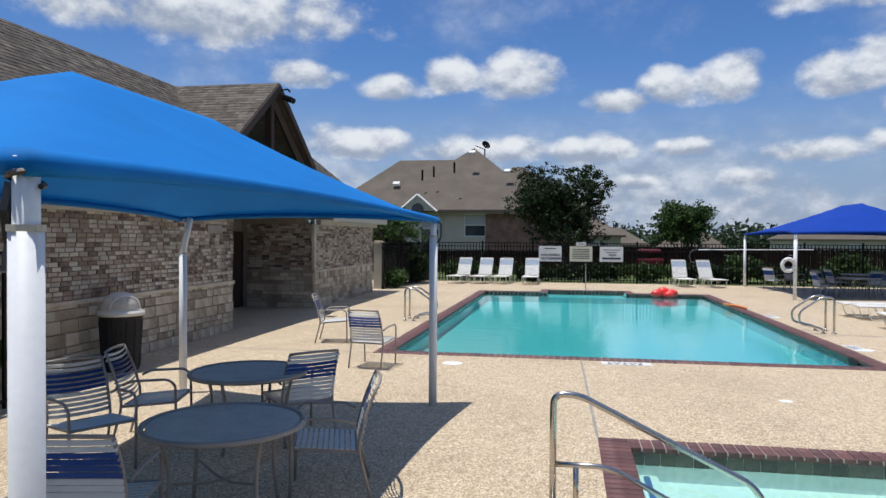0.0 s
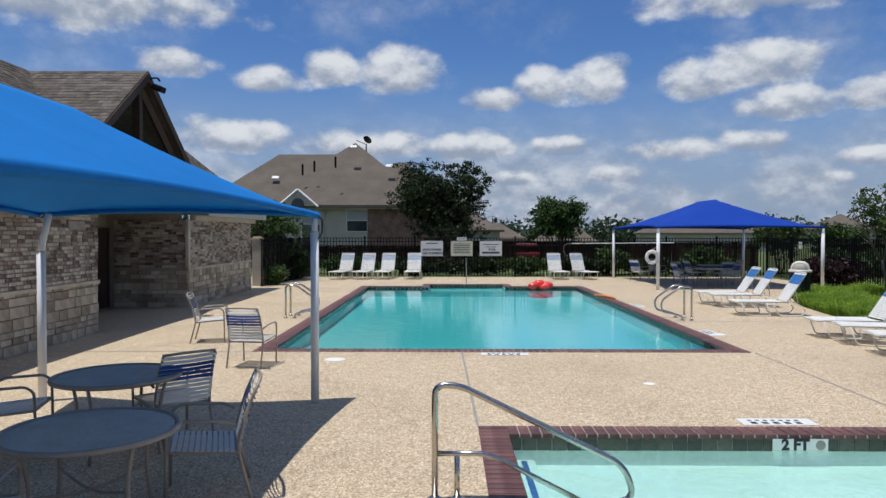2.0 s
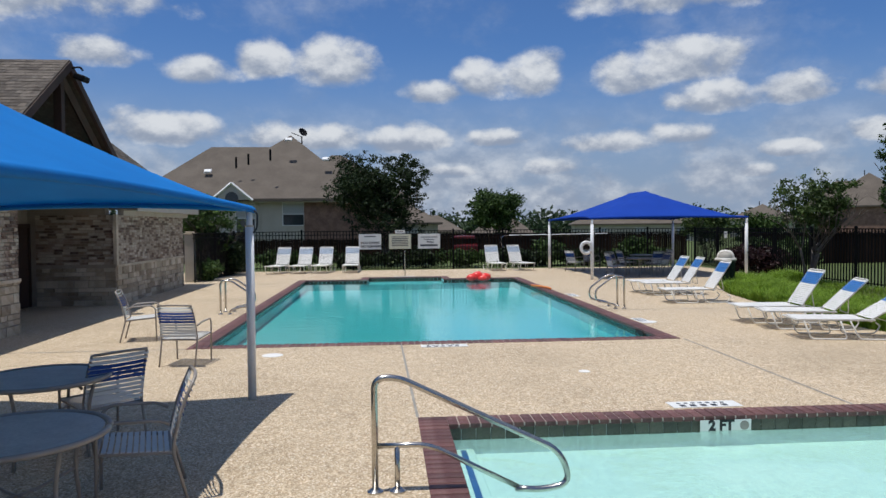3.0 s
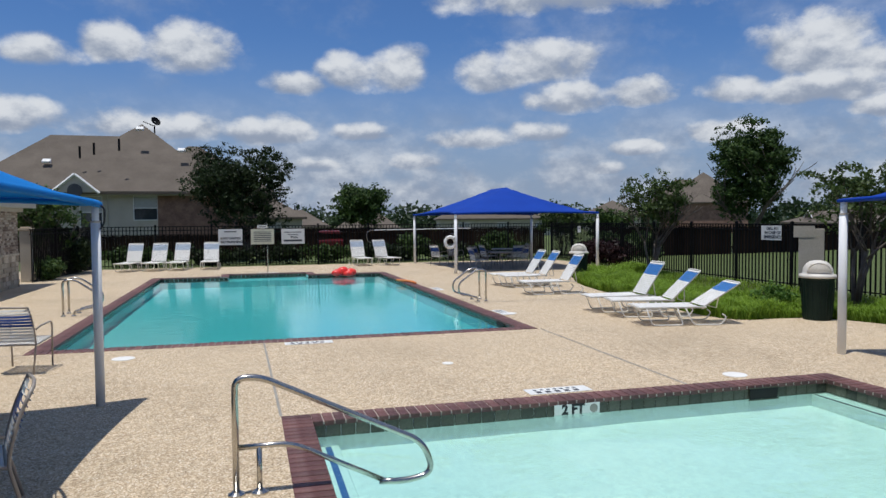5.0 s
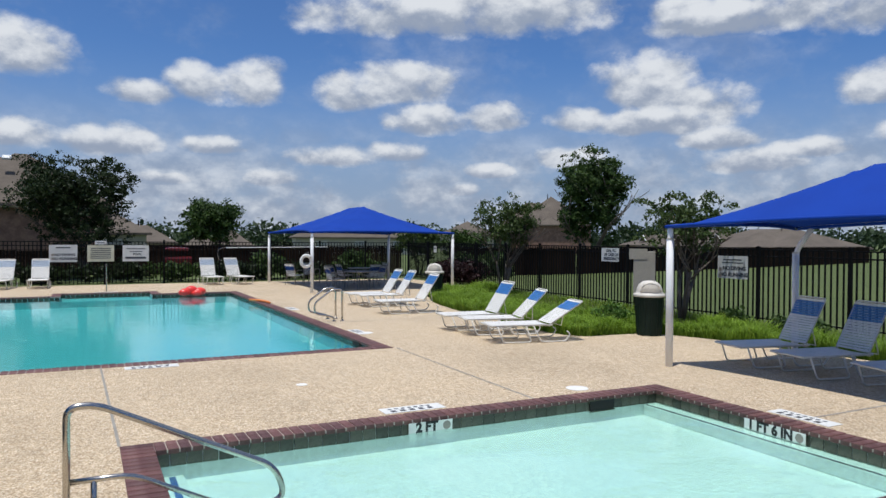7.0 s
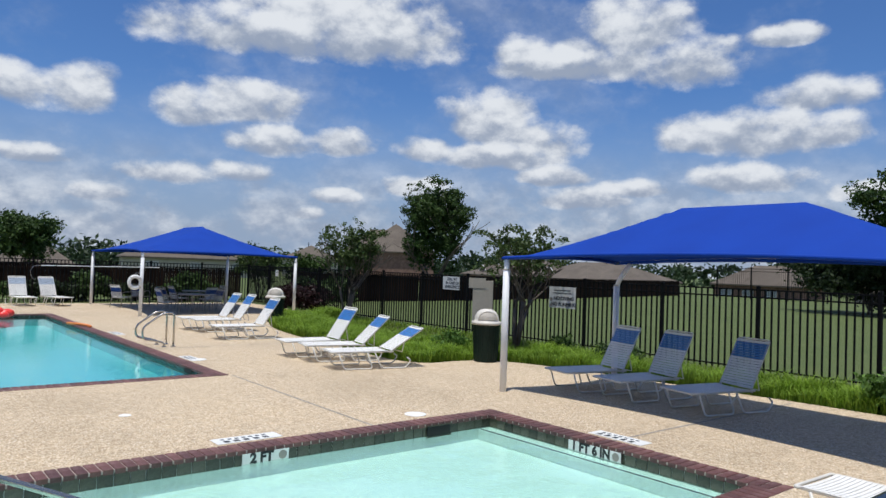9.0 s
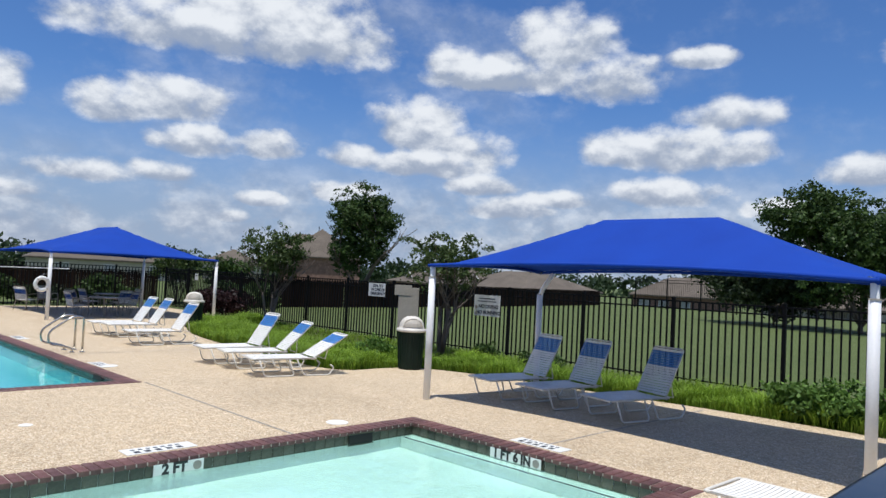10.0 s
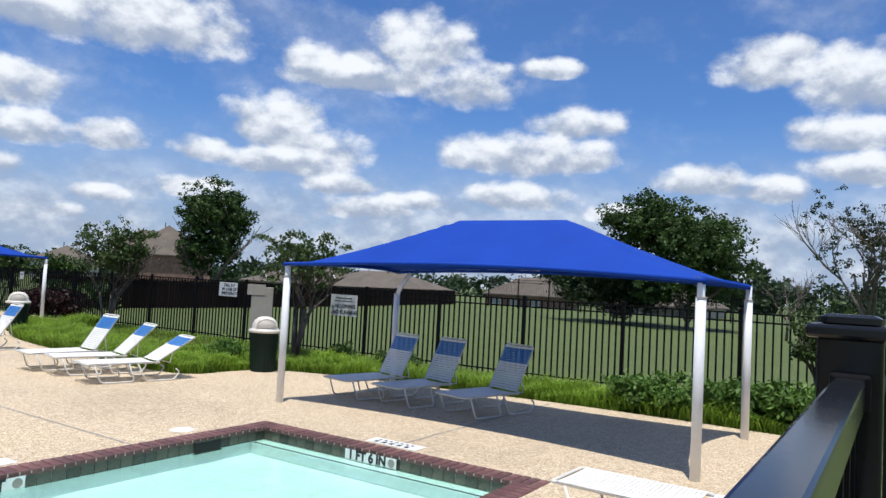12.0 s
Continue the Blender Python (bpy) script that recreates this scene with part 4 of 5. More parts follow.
def trash_can(body, label, m):
    t = thing("trash_can", m, label, "trash can", "dome-lidded trash cans")
    part("body", turned([(.25, 0), (.26, .02), (.305, .80), (.315, .82), (.315, .86), (.29, .86)], 28), body, t, smooth=False)
    for k in range(14):
        a = k * 2 * math.pi / 14
        part("rib", tubed([(.262 * math.cos(a), .262 * math.sin(a), .05), (.303 * math.cos(a), .303 * math.sin(a), .76)], .012, 5), body, t)
    lid = part("lid", turned([(.34, .84), (.345, .87), (.335, .905), (.29, .915), (.28, .95), (.265, 1.03), (.22, 1.11), (.15, 1.165), (.07, 1.185), (.01, 1.188)], 32), M["bin_lid"], t, "beige plastic dome lid", smooth=True)
    # the push flap on the dome, and its rim
    outline = ((.28, .95), (.265, 1.03), (.22, 1.11), (.15, 1.165))

    def shell(e):
        for (r0, z0), (r1, z1) in zip(outline, outline[1:]):
            if z0 <= e <= z1:
                return r0 + (r1 - r0) * (e - z0) / (z1 - z0)
        return outline[0][0] if e < .95 else outline[-1][0]
    bm = bmesh.new()
    grid = [[bm.verts.new(((shell(e) + .012) * math.cos(a), (shell(e) + .012) * math.sin(a), e)) for a in [-.75 + 1.5 * j / 10 for j in range(11)]] for e in [.955 + .16 * i / 7 for i in range(8)]]
    for i in range(7):
        for j in range(10):
            bm.faces.new((grid[i][j], grid[i][j + 1], grid[i + 1][j + 1], grid[i + 1][j]))
    part("push_flap", bm, M["trim"], lid, "shaded push flap", smooth=True)
    arch = [((shell(e) + .018) * math.cos(a), (shell(e) + .018) * math.sin(a), e) for a, e in [(-.8, .95), (-.8, 1.04), (-.62, 1.10), (-.3, 1.13), (0, 1.14), (.3, 1.13), (.62, 1.10), (.8, 1.04), (.8, .95)]]
    part("flap_rim", tubed(fillet(arch, .04, 3), .014, 6), M["bin_lid"], lid, smooth=True)
    return t


trash_can(M["bin_green"], "dark green trash can, beige dome lid, by the planting bed", at(10.98, 11.58, -125))
trash_can(M["bin_green"], "dark green trash can with a beige dome lid beside loungers", at(11.12, 22.45, -120))
trash_can(M["hole"], "dark trash can with a beige dome lid at the brick wall", at(-6.72, 9.85, -40))


def pool_rails(x, y, heading, label):
    """A pair of bent grab rails at the pool's edge; +x points to the water."""
    t = thing("pool_ladder", at(x, y, heading), label, "pool ladder", "pool ladder rails")
    for s in (-.26, .26):
        part("grab_rail", tubed(fillet([(-.55, s, 0), (-.55, s, .80), (-.30, s, .80), (.17, s, .46), (.15, s, .20), (-.10, s, .16), (-.32, s, .10), (-.34, s, 0)], .13, 6), .024, 12), M["steel"], t, smooth=True)
        part("flange", turned([(.06, 0), (.06, .012), (.03, .03)], 14), M["steel"], t).location = (-.34, s, 0)
        part("flange", turned([(.06, 0), (.06, .012), (.03, .03)], 14), M["steel"], t).location = (-.55, s, 0)
    return t


pool_rails(-3.40, 17.3, 0, "pair of polished steel grab rails at the pool edge")
pool_rails(5.18, 17.0, 180, "pair of polished steel grab rails at the pool edge")

hr = thing("stair_handrail", pose(-.03, 5.45, 0), "polished steel handrail at the wading pool steps", "handrail")
part("top_rail", tubed(fillet([(-.085, 0, 0), (-.085, 0, .885), (.10, 0, .885), (1.36, -.02, .28), (1.44, -.02, .02), (1.20, -.02, -.02), (1.0, -.02, .0)], .15, 8), .025, 14), M["steel"], hr, smooth=True)
part("lower_rail", tubed(fillet([(-.085, 0, .36), (.33, 0, .36), (1.02, -.02, .01)], .12, 6), .021, 12), M["steel"], hr, smooth=True)
part("strut", tubed([(.085, 0, 0), (.085, 0, .36)], .021, 12), M["steel"], hr, smooth=True)
for x in (-.085, .085):
    part("flange", turned([(.065, 0), (.065, .012), (.034, .03)], 16), M["steel"], hr).location = (x, 0, 0)

# red float, orange noodle, deck lids
fl = thing("pool_float", at(3.55, 27.15, 15, -.08), "coral red inflatable float half on the pool edge", "pool float")
for i, (x, y, r, sq) in enumerate(((-.32, 0, .17, .8), (-.05, .06, .20, .9), (.24, -.02, .18, .8), (.05, -.2, .15, .7), (-.2, .22, .14, .7), (.38, .12, .12, .7))):
    bm = bmesh.new()
    bmesh.ops.create_uvsphere(bm, u_segments=16, v_segments=10, radius=r, matrix=Matrix.Translation((x, y, r * sq)) @ Matrix.Diagonal((1.25, .95, sq, 1)))
    for v in bm.verts:
        v.co += Vector(noise.noise_vector(v.co * 9)) * .025
    part("bulge", bm, M["float_red"], fl, smooth=True)
nd = thing("pool_noodle", at(4.98, 22.6, 20, .005), "orange foam noodle lying on the coping", "pool noodle")
part("foam", tubed([(-.1, -.7, .04), (.05, -.3, .04), (.1, .2, .04), (.0, .6, .04)], .038, 10), M["orange"], nd, smooth=True)


# flat round skimmer lids and small caps; none of them is a drain
def lid(x, y, r, label):
    t = thing("deck_drain", at(x, y, 0), label, "drain", "round covers in the deck")
    part("cover", turned([(r + .015, 0), (r + .015, .006), (r, .010), (.02, .012)], 28), M["strap_white"], t)


lid(-1.85, 11.45, .15, "round white skimmer lid set in the deck")
lid(2.72, 9.65, .065, "small round white cap set in the deck")
lid(6.10, 7.80, .14, "round white skimmer lid beside the wading pool")
lid(5.50, 14.4, .11, "round white lid beside the pool")

post = thing("hand_post", at(.72, 29.25, 0), "slim steel hand post at the far pool edge", "post")
part("pole", tubed([(0, 0, 0), (0, 0, .95)], .024, 10), M["steel"], post)
part("knob", turned([(.03, .94), (.045, .96), (.045, 1.0), (.02, 1.03)], 12), M["black"], post)

# ring buoy on the canopy's post, and the rescue pole on the fence
rb = thing("ring_buoy", pose(7.38, 25.72, 1.20, 0, 0, 8), "white ring buoy hung on the canopy post", "ring buoy")
bm = bmesh.new()
R1_, r1_ = .205, .065
rings = [[bm.verts.new(((R1_ + r1_ * math.cos(b)) * math.cos(a), r1_ * .8 * math.sin(b), (R1_ + r1_ * math.cos(b)) * math.sin(a))) for b in [k * math.pi / 5 for k in range(10)]] for a in [k * math.pi / 14 for k in range(28)]]
for i in range(28):
    for k in range(10):
        bm.faces.new((rings[i][k], rings[i][(k + 1) % 10], rings[(i + 1) % 28][(k + 1) % 10], rings[(i + 1) % 28][k]))
part("ring", bm, M["ring_white"], rb, smooth=True)
for k in range(4):
    a = math.pi / 4 + k * math.pi / 2
    part("band", tubed([((R1_ + .073 * math.cos(b)) * math.cos(a), .060 * math.sin(b), (R1_ + .073 * math.cos(b)) * math.sin(a)) for b in [j * math.pi / 6 for j in range(13)]], .010, 4), M["taupe"], rb)
part("hook", tubed(fillet([(0, 0, .265), (0, 0, .33), (.24, .08, .33)], .03), .008, 6), M["steel"], rb)
rp = thing("rescue_pole", pose(5.6, 34.22, 1.58), "long white rescue pole with a bent hook on the fence", "rescue pole")
part("pole", tubed([(.35, 0, 0), (5.3, 0, .04)], .020, 10), M["white_paint"], rp)
part("hook", tubed(fillet([(.35, 0, 0), (.05, 0, -.02), (-.08, 0, -.25), (.02, 0, -.55), (.15, 0, -.6)], .15), .014, 8), M["steel"], rp)
for x in (.9, 4.6):
    part("clip", boxed(x, -.02, -.04, x + .05, .08, .05), M["iron"], rp)


# ---- signs ----
def lettering(body, text, x, z, size, material, parent, name="lettering"):
    cu = bpy.data.curves.new("lettering", "FONT")
    cu.body, cu.size, cu.align_x, cu.align_y, cu.extrude, cu.offset = text, size, "CENTER", "CENTER", .001, size * .05
    ob = bpy.data.objects.new("lettering", cu)
    scene.collection.objects.link(ob)
    me = bpy.data.meshes.new_from_object(ob)
    bpy.data.objects.remove(ob)
    me.materials.clear()
    me.materials.append(material)
    me.transform(Matrix.Translation((x, 0, z)) @ pose(0, 0, 0, 90, 0, 0))
    o = new(name, me)
    o.parent = parent
    o.location = (0, body, 0)
    return o


def sign(m, w, h, board, rows, label, text=(), red=False):
    """A flat board that faces -y; rows: bars of writing too small to read as (height, width, thickness)."""
    t = thing("sign", m, label, "sign", "pool signs")
    part("board", boxed(-w / 2, -.004, -h / 2, w / 2, .004, h / 2, bevel=.002), board, t)
    for z, ww, th in rows:
        part("lettering", boxed(-ww / 2, -.0075, z - th / 2, ww / 2, -.0045, z + th / 2), M["ink"], t)
    for s, z, size in text:
        lettering(-.0055, s, .06, z, size, M["ink"], t)
    if red:
        for z in (-.06, -.23):
            part("warning_mark", turned([(.055, 0), (.055, .003), (.02, .003)], 16), M["taupe"], t).matrix_basis = pose(-.40, -.0055, z, 90, 0, 0)
    for x in (-w * .3, w * .3):
        part("strap_clip", boxed(x - .02, .005, h * .25, x + .02, .06, h * .25 + .03), M["iron"], t)
    return t


FS = 34.27
sign(pose(-.83, FS, 1.33), 1.08, .74, M["sign"], ((.25, .55, .05),), "white no diving sign wired to the fence", (("NO DIVING", -.06, .15), ("NO RUNNING", -.23, .15)), True)
sign(pose(.62, FS, 1.33), 1.06, .72, M["sign_cream"], tuple((.22 - i * .085, .8, .035) for i in range(6)), "cream sign with rows of small print")
sign(pose(.62, FS - .01, 1.80), .46, .16, M["sign"], ((.0, .3, .03),), "small white sign above another sign")
sign(pose(2.03, FS, 1.33), 1.08, .72, M["sign"], ((.2, .8, .035), (.08, .5, .03), (-.2, .85, .09)), "white sign with grey print on the fence", ((("POOL"), -.05, .13),))
sign(pose(FX - .05, 13.15, 1.36, 0, 0, -90), .98, .60, M["sign"], ((.20, .6, .03), (.12, .7, .025)), "white no diving sign wired to the fence", (("NO DIVING", -.03, .14), ("NO RUNNING", -.20, .14)), True)
sign(pose(FX - .05, 18.05, 1.58, 0, 0, -90), .86, .44, M["sign"], (), "white emergency sign with dark capital letters", (("DIAL 911", .13, .13), ("IN CASE OF", 0, .13), ("EMERGENCY", -.13, .13)))
sign(pose(FX - .05, 31.0, 1.55, 0, 0, -90), .3, .3, M["sign"], ((.05, .2, .04),), "small white notice on the fence")
pl = thing("pillar", pose(-7.50, 27.6, 0), "beige stucco pillar beside the gate", "pillar")
part("shaft", boxed(-.17, -.17, -.05, .17, .17, 1.80, bevel=.01), M["trim"], pl)
part("cap", box(boxed(-.21, -.21, 1.80, .21, .21, 1.87, bevel=.012), -.14, -.14, 1.87, .14, .14, 1.93, bevel=.02), M["stone_obj"], pl)
# beige utility board on a post behind the trash can
ub = thing("notice_board", pose(14.2, 15.2, 0, 0, 0, -45), "weathered beige board on a steel post", "board")
part("panel", boxed(-.30, -.03, .45, .30, .03, 1.75, bevel=.01), M["trim"], ub)
part("header", boxed(-.42, -.04, 1.52, .08, -.032, 1.82, bevel=.002), M["trim"], ub)
for x in (-.24, .24):
    part("stake", boxed(x - .025, .032, -.05, x + .025, .08, 1.7), M["iron"], ub)


# ---- depth markings ----
def marker(m, w, h, text, group, label, size):
    t = thing("depth_marker", m, label, "depth marker", group)
    part("tile_plate", boxed(-w / 2, -.006, -h / 2, w / 2, .0, h / 2, bevel=.002), M["tile_white"], t)
    lettering(-.0072, text, -.05, 0, size, M["black"], t)
    mark = part("no_dive_mark", turned([(.05, 0), (.05, .002), (.035, .002)], 18), M["taupe"], t)
    mark.matrix_basis = pose(w / 2 - .075, -.0062, 0, 90, 0, 0)
    return t


marker(pose(3.55, SPA[3] - COPE - .012, -.095), .56, .125, "2 FT", "tile depth markers", "white tile depth marker with black letters", .15)
marker(pose(SPA[2] - COPE - .012, 5.35, -.095, 0, 0, -90), .80, .125, "1 FT 6 IN", "tile depth markers", "white tile depth marker with black letters", .15)
for x, y, a, n in ((3.55, 7.72, 0, 5), (7.50, 5.35, -90, 5), (.95, 12.0, 0, 5), (.72, 28.93, 0, 4), (5.38, 14.6, -90, 4), (5.38, 20.2, -90, 4)):
    t = thing("deck_marking", at(x, y, a, .003), "worn white painted marking with dark writing bars", "deck marking", "painted deck markings")
    part("paint_patch", boxed(-.40, -.13, 0, .40, .13, .003), M["tile_white"], t)
    for i in range(n):
        part("lettering", boxed(-.30 + i * .12, -.09, .003, -.235 + i * .12, -.01, .0045), M["black"], t)
    for i in range(n + 2):
        part("lettering", boxed(-.30 + i * .085, .03, .003, -.255 + i * .085, .075, .0045), M["ink"], t)
# no recess: a near-black plate carries the shade inside each skimmer mouth
sk = thing("skimmer_mouth", pose(6.05, SPA[3] - COPE - .014, -.10), "dark skimmer mouth in the wading pool wall", "skimmer")
part("mouth_shade", boxed(-.20, -.004, -.065, .20, .0, .065, bevel=.004), M["hole"], sk)
part("frame", box(boxed(-.22, -.008, .066, .22, -.001, .08), -.22, -.008, -.08, .22, -.001, -.066), M["tile"], sk)
sk2 = thing("skimmer_mouth", pose(POOL[2] - COPE - .014, 13.4, -.07, 0, 0, -90), "dark skimmer mouth in the pool wall", "skimmer")
part("mouth_shade", boxed(-.20, -.004, -.04, .20, .0, .05, bevel=.004), M["hole"], sk2)
# ---- plants ----
def leaf_cloud(name, blobs, count, size, material, parent=None, label="", seed=1, shell=.55, up=.3, z_low=None):
    """Many small leaves in uneven clumps. blobs: (x, y, z, rx, ry, rz)."""
    rng = np.random.default_rng(seed)
    blobs = np.array(blobs, float)
    vol = blobs[:, 3] * blobs[:, 4] * blobs[:, 5]
    tufts = max(count // 26, 8)
    own = rng.choice(len(blobs), tufts, p=vol ** .75 / (vol ** .75).sum())
    d = rng.normal(size=(tufts, 3))
    d /= np.linalg.norm(d, axis=1, keepdims=True)
    rad = shell + (1 - shell) * rng.random(tufts) ** .6
    rad *= 1 + .16 * np.sin(d[:, 0] * 7 + own) * np.cos(d[:, 2] * 6 + own * 2.1) + .05 * rng.normal(size=tufts)
    mid = blobs[own, :3] + d * rad[:, None] * blobs[own, 3:]
    pick = rng.integers(0, tufts, count)
    d = d[pick]
    c = mid[pick] + rng.normal(size=(count, 3)) * size * (1.7, 1.7, 1.1)
    if z_low is not None:
        c[:, 2] = np.maximum(c[:, 2], z_low)
    n = rng.normal(size=(count, 3)) + d * .7 + (0, 0, up)
    n /= np.linalg.norm(n, axis=1, keepdims=True)
    a = np.cross(n, rng.normal(size=(count, 3)))
    a /= np.linalg.norm(a, axis=1, keepdims=True)
    b = np.cross(n, a)
    s = size * rng.uniform(.75, 1.5, (count, 1))
    v = np.stack([c - a * s, c - b * s * .52, c + a * s, c + b * s * .52], 1).reshape(-1, 3)
    f = np.arange(count * 4).reshape(-1, 4)
    return raw(name, v.tolist(), f.tolist(), material, parent, label)


def limb(bm, p, d, length, r, depth, rng, spread=.7, bend=.25, stops=None):
    """A branch that forks."""
    pts = [p]
    q, dd = p.copy(), d.copy()
    for i in range(4):
        dd = (dd + Vector((rng.uniform(-1, 1), rng.uniform(-1, 1), rng.uniform(-.2, .6))) * bend * .5).normalized()
        q = q + dd * length / 4
        pts.append(q.copy())
    tube(bm, pts, max(r, .011), 6 if r > .03 else 4, max(r * .55, .008))
    if stops is not None:
        stops.append(q.copy())
    if depth:
        for k in range(rng.choice((2, 3, 3))):
            nd = (dd + Vector((rng.uniform(-1, 1), rng.uniform(-1, 1), rng.uniform(-.15, .7))) * spread).normalized()
            limb(bm, pts[rng.choice((2, 3, 4))], nd, length * rng.uniform(.6, .82), r * .55, depth - 1, rng, spread, bend, stops)


def grown_tree(x, y, h, spread, trunk_h, stems, leaves, size, leaf, label, seed, blob=.5, category="tree", depth=3, lean=.35):
    """A tree with a forked trunk and clumps of leaves at its twigs' ends."""
    rng = random.Random(seed)
    t = thing("tree", pose(x, y, -.06), label, category)
    bm, tips = bmesh.new(), []
    for k in range(stems):
        a = rng.uniform(0, 6.28)
        d = Vector((math.cos(a) * lean * (stems > 1), math.sin(a) * lean * (stems > 1), 1)).normalized()
        base = Vector((math.cos(a), math.sin(a), 0)) * (.10 if stems > 1 else 0)
        pts = [base, base + d * trunk_h * .5 + Vector((rng.uniform(-.05, .05), rng.uniform(-.05, .05), 0)), base + d * trunk_h]
        r = (.05 if stems > 1 else .02 * h)
        tube(bm, pts, r, 8, r * .8)
        for j in range(3 if stems > 1 else 5):
            a2 = rng.uniform(0, 6.28)
            nd = (d + Vector((math.cos(a2), math.sin(a2), rng.uniform(-.1, .6))) * .75).normalized()
            limb(bm, pts[-1] - d * rng.uniform(0, .25) * trunk_h, nd, (h - trunk_h) * .42, r * .55, depth - 1, rng, .8, .3, tips)
    part("trunk", bm, M["bark"], t, "grey-brown bark", smooth=True)
    if leaves:
        top = max(p.z for p in tips)
        wide = max(math.hypot(p.x, p.y) for p in tips)
        blobs = []
        for p in tips:
            q = Vector((p.x / wide * spread, p.y / wide * spread, trunk_h * .8 + (p.z - trunk_h * .8) / (top - trunk_h * .8) * (h - trunk_h * .8 - blob * .5)))
            b = blob * rng.uniform(.6, 1.15)
            blobs.append((q.x, q.y, q.z, b, b, b * .75))
        # an inner mass, so that the crown is not hollow
        for k in range(7):
            a = k * 2.4
            blobs.append((math.cos(a) * spread * .38, math.sin(a) * spread * .38, trunk_h + (h - trunk_h) * (.25 + .09 * k), spread * .54, spread * .54, (h - trunk_h) * .21))
        leaf_cloud("crown", blobs, leaves, size, leaf, t, "", seed, .35)
    return t


grown_tree(-.05, 39.0, 6.2, 2.75, .5, 1, 26000, .066, M["leaf_dark"], "dense dark green live oak behind the fence", 11, .85)
grown_tree(9.75, 65.3, 5.6, 2.6, 1.0, 1, 12000, .13, M["leaf_mid"], "round green tree beyond the fence", 12, 1.0)
grown_tree(30, 37.2, 8.4, 2.5, .9, 1, 26000, .085, M["leaf_mid"], "tall dark green tree with an uneven crown", 13, .85)
grown_tree(14.35, 23.0, 3.85, 1.2, 1.3, 4, 6500, .05, M["leaf_light"], "multi-stemmed crape myrtle in the bed", 14, .42, lean=.18)
grown_tree(13.7, 13.35, 3.6, 1.5, 1.4, 4, 5200, .045, M["leaf_light"], "sparse multi-stemmed crape myrtle in the bed", 15, .34, lean=.28)
grown_tree(14.6, .95, 2.2, .8, 1.0, 4, 2600, .045, M["leaf_light"], "young crape myrtle at the fence", 16, .28, lean=.22)
grown_tree(-7.6, 30.4, 3.4, 1.4, .8, 4, 7000, .07, M["leaf_mid"], "leafy crape myrtle beside the pool house", 17, .45, lean=.25)
grown_tree(17.5, 37.5, 3.2, 1.6, .8, 3, 5000, .08, M["leaf_light"], "leafy tree behind the far canopy", 18, .5, lean=.25)
grown_tree(22, 40, 2.9, 1.5, .8, 1, 4000, .09, M["leaf_mid"], "green tree behind the far canopy", 19, .5)
grown_tree(50.5, 12.2, 9.4, 4.9, .5, 1, 36000, .115, M["leaf_mid"], "broad green tree on the lawn", 27, 1.4)
grown_tree(52, 18.0, 5.4, 5.2, .3, 1, 24000, .13, M["leaf_dark"], "dark green tree on the lawn", 23, 1.0)
grown_tree(38, 1.0, 7.8, 3.4, 1.6, 1, 4200, .06, M["leaf_dark"], "half-bare tree with a few leaves", 21, .32, depth=5)
grown_tree(45, 5.3, 4.3, 1.8, 1.4, 1, 0, .1, M["leaf_dark"], "small bare leafless tree on the lawn", 22, .5, depth=4)


def shrub(x, y, rx, ry, h, count, size, leaf, label, seed, name="shrub"):
    t = thing(name, pose(x, y, -.05), label, "shrub")
    rng = random.Random(seed)
    bm = bmesh.new()
    for k in range(9):
        a = rng.uniform(0, 6.28)
        tube(bm, [(0, 0, 0), (math.cos(a) * rx * .3, math.sin(a) * ry * .3, h * .4), (math.cos(a) * rx * .55, math.sin(a) * ry * .55, h * .75)], .012, 4, .005)
    part("woody_base", bm, M["bark"], t)
    blobs = [(rng.uniform(-.6, .6) * rx, rng.uniform(-.6, .6) * ry, h * rng.uniform(.35, .68), rx * .45, ry * .45, h * .32) for _ in range(12)]
    leaf_cloud("foliage", blobs, count, size, leaf, t, "", seed, .5, z_low=.02)
    return t


shrub(13.1, 2.15, .72, 1.55, .82, 11000, .045, M["leaf_shrub"], "clipped glossy green shrub in the bed", 31)
shrub(13.05, 3.75, .55, .8, .66, 5000, .045, M["leaf_shrub"], "clipped glossy green shrub in the bed", 39)
shrub(13.3, .1, .75, 1.0, .8, 6000, .045, M["leaf_shrub"], "clipped glossy green shrub in the bed", 36)
shrub(11.3, 13.2, .45, .5, .55, 1500, .05, M["leaf_shrub"], "rounded green shrub in the bed", 32)
shrub(13.6, 11.7, .45, .5, .50, 1300, .05, M["leaf_mid"], "rounded green shrub in the bed", 33)
shrub(14.2, 10.3, .5, .5, .45, 1300, .05, M["leaf_mid"], "low green shrub in the bed", 37)
shrub(15.0, 27.9, 1.5, 1.6, 1.25, 4000, .07, M["leaf_red"], "dark purple barberry shrub beside the canopy", 34)
shrub(-7.0, 28.3, .55, .6, .9, 1800, .06, M["leaf_mid"], "green shrub at the pool house corner", 35)
shrub(-6.7, 31.6, .55, 1.1, 1.7, 4200, .06, M["leaf_dark"], "dark green shrub by the gate", 60)
shrub(-6.95, 6.6, .30, 1.3, 1.1, 2600, .06, M["leaf_mid"], "green shrub behind the fence", 38)
for i, x in enumerate((-5, -2, 1, 4, 7, 10, 13)):
    shrub(x, 35.6, 1.7, .6, .95, 2200, .075, M["leaf_dark"] if i % 3 else M["leaf_mid"], "dark green hedge shrub behind the fence", 40 + i, "hedge_shrub")
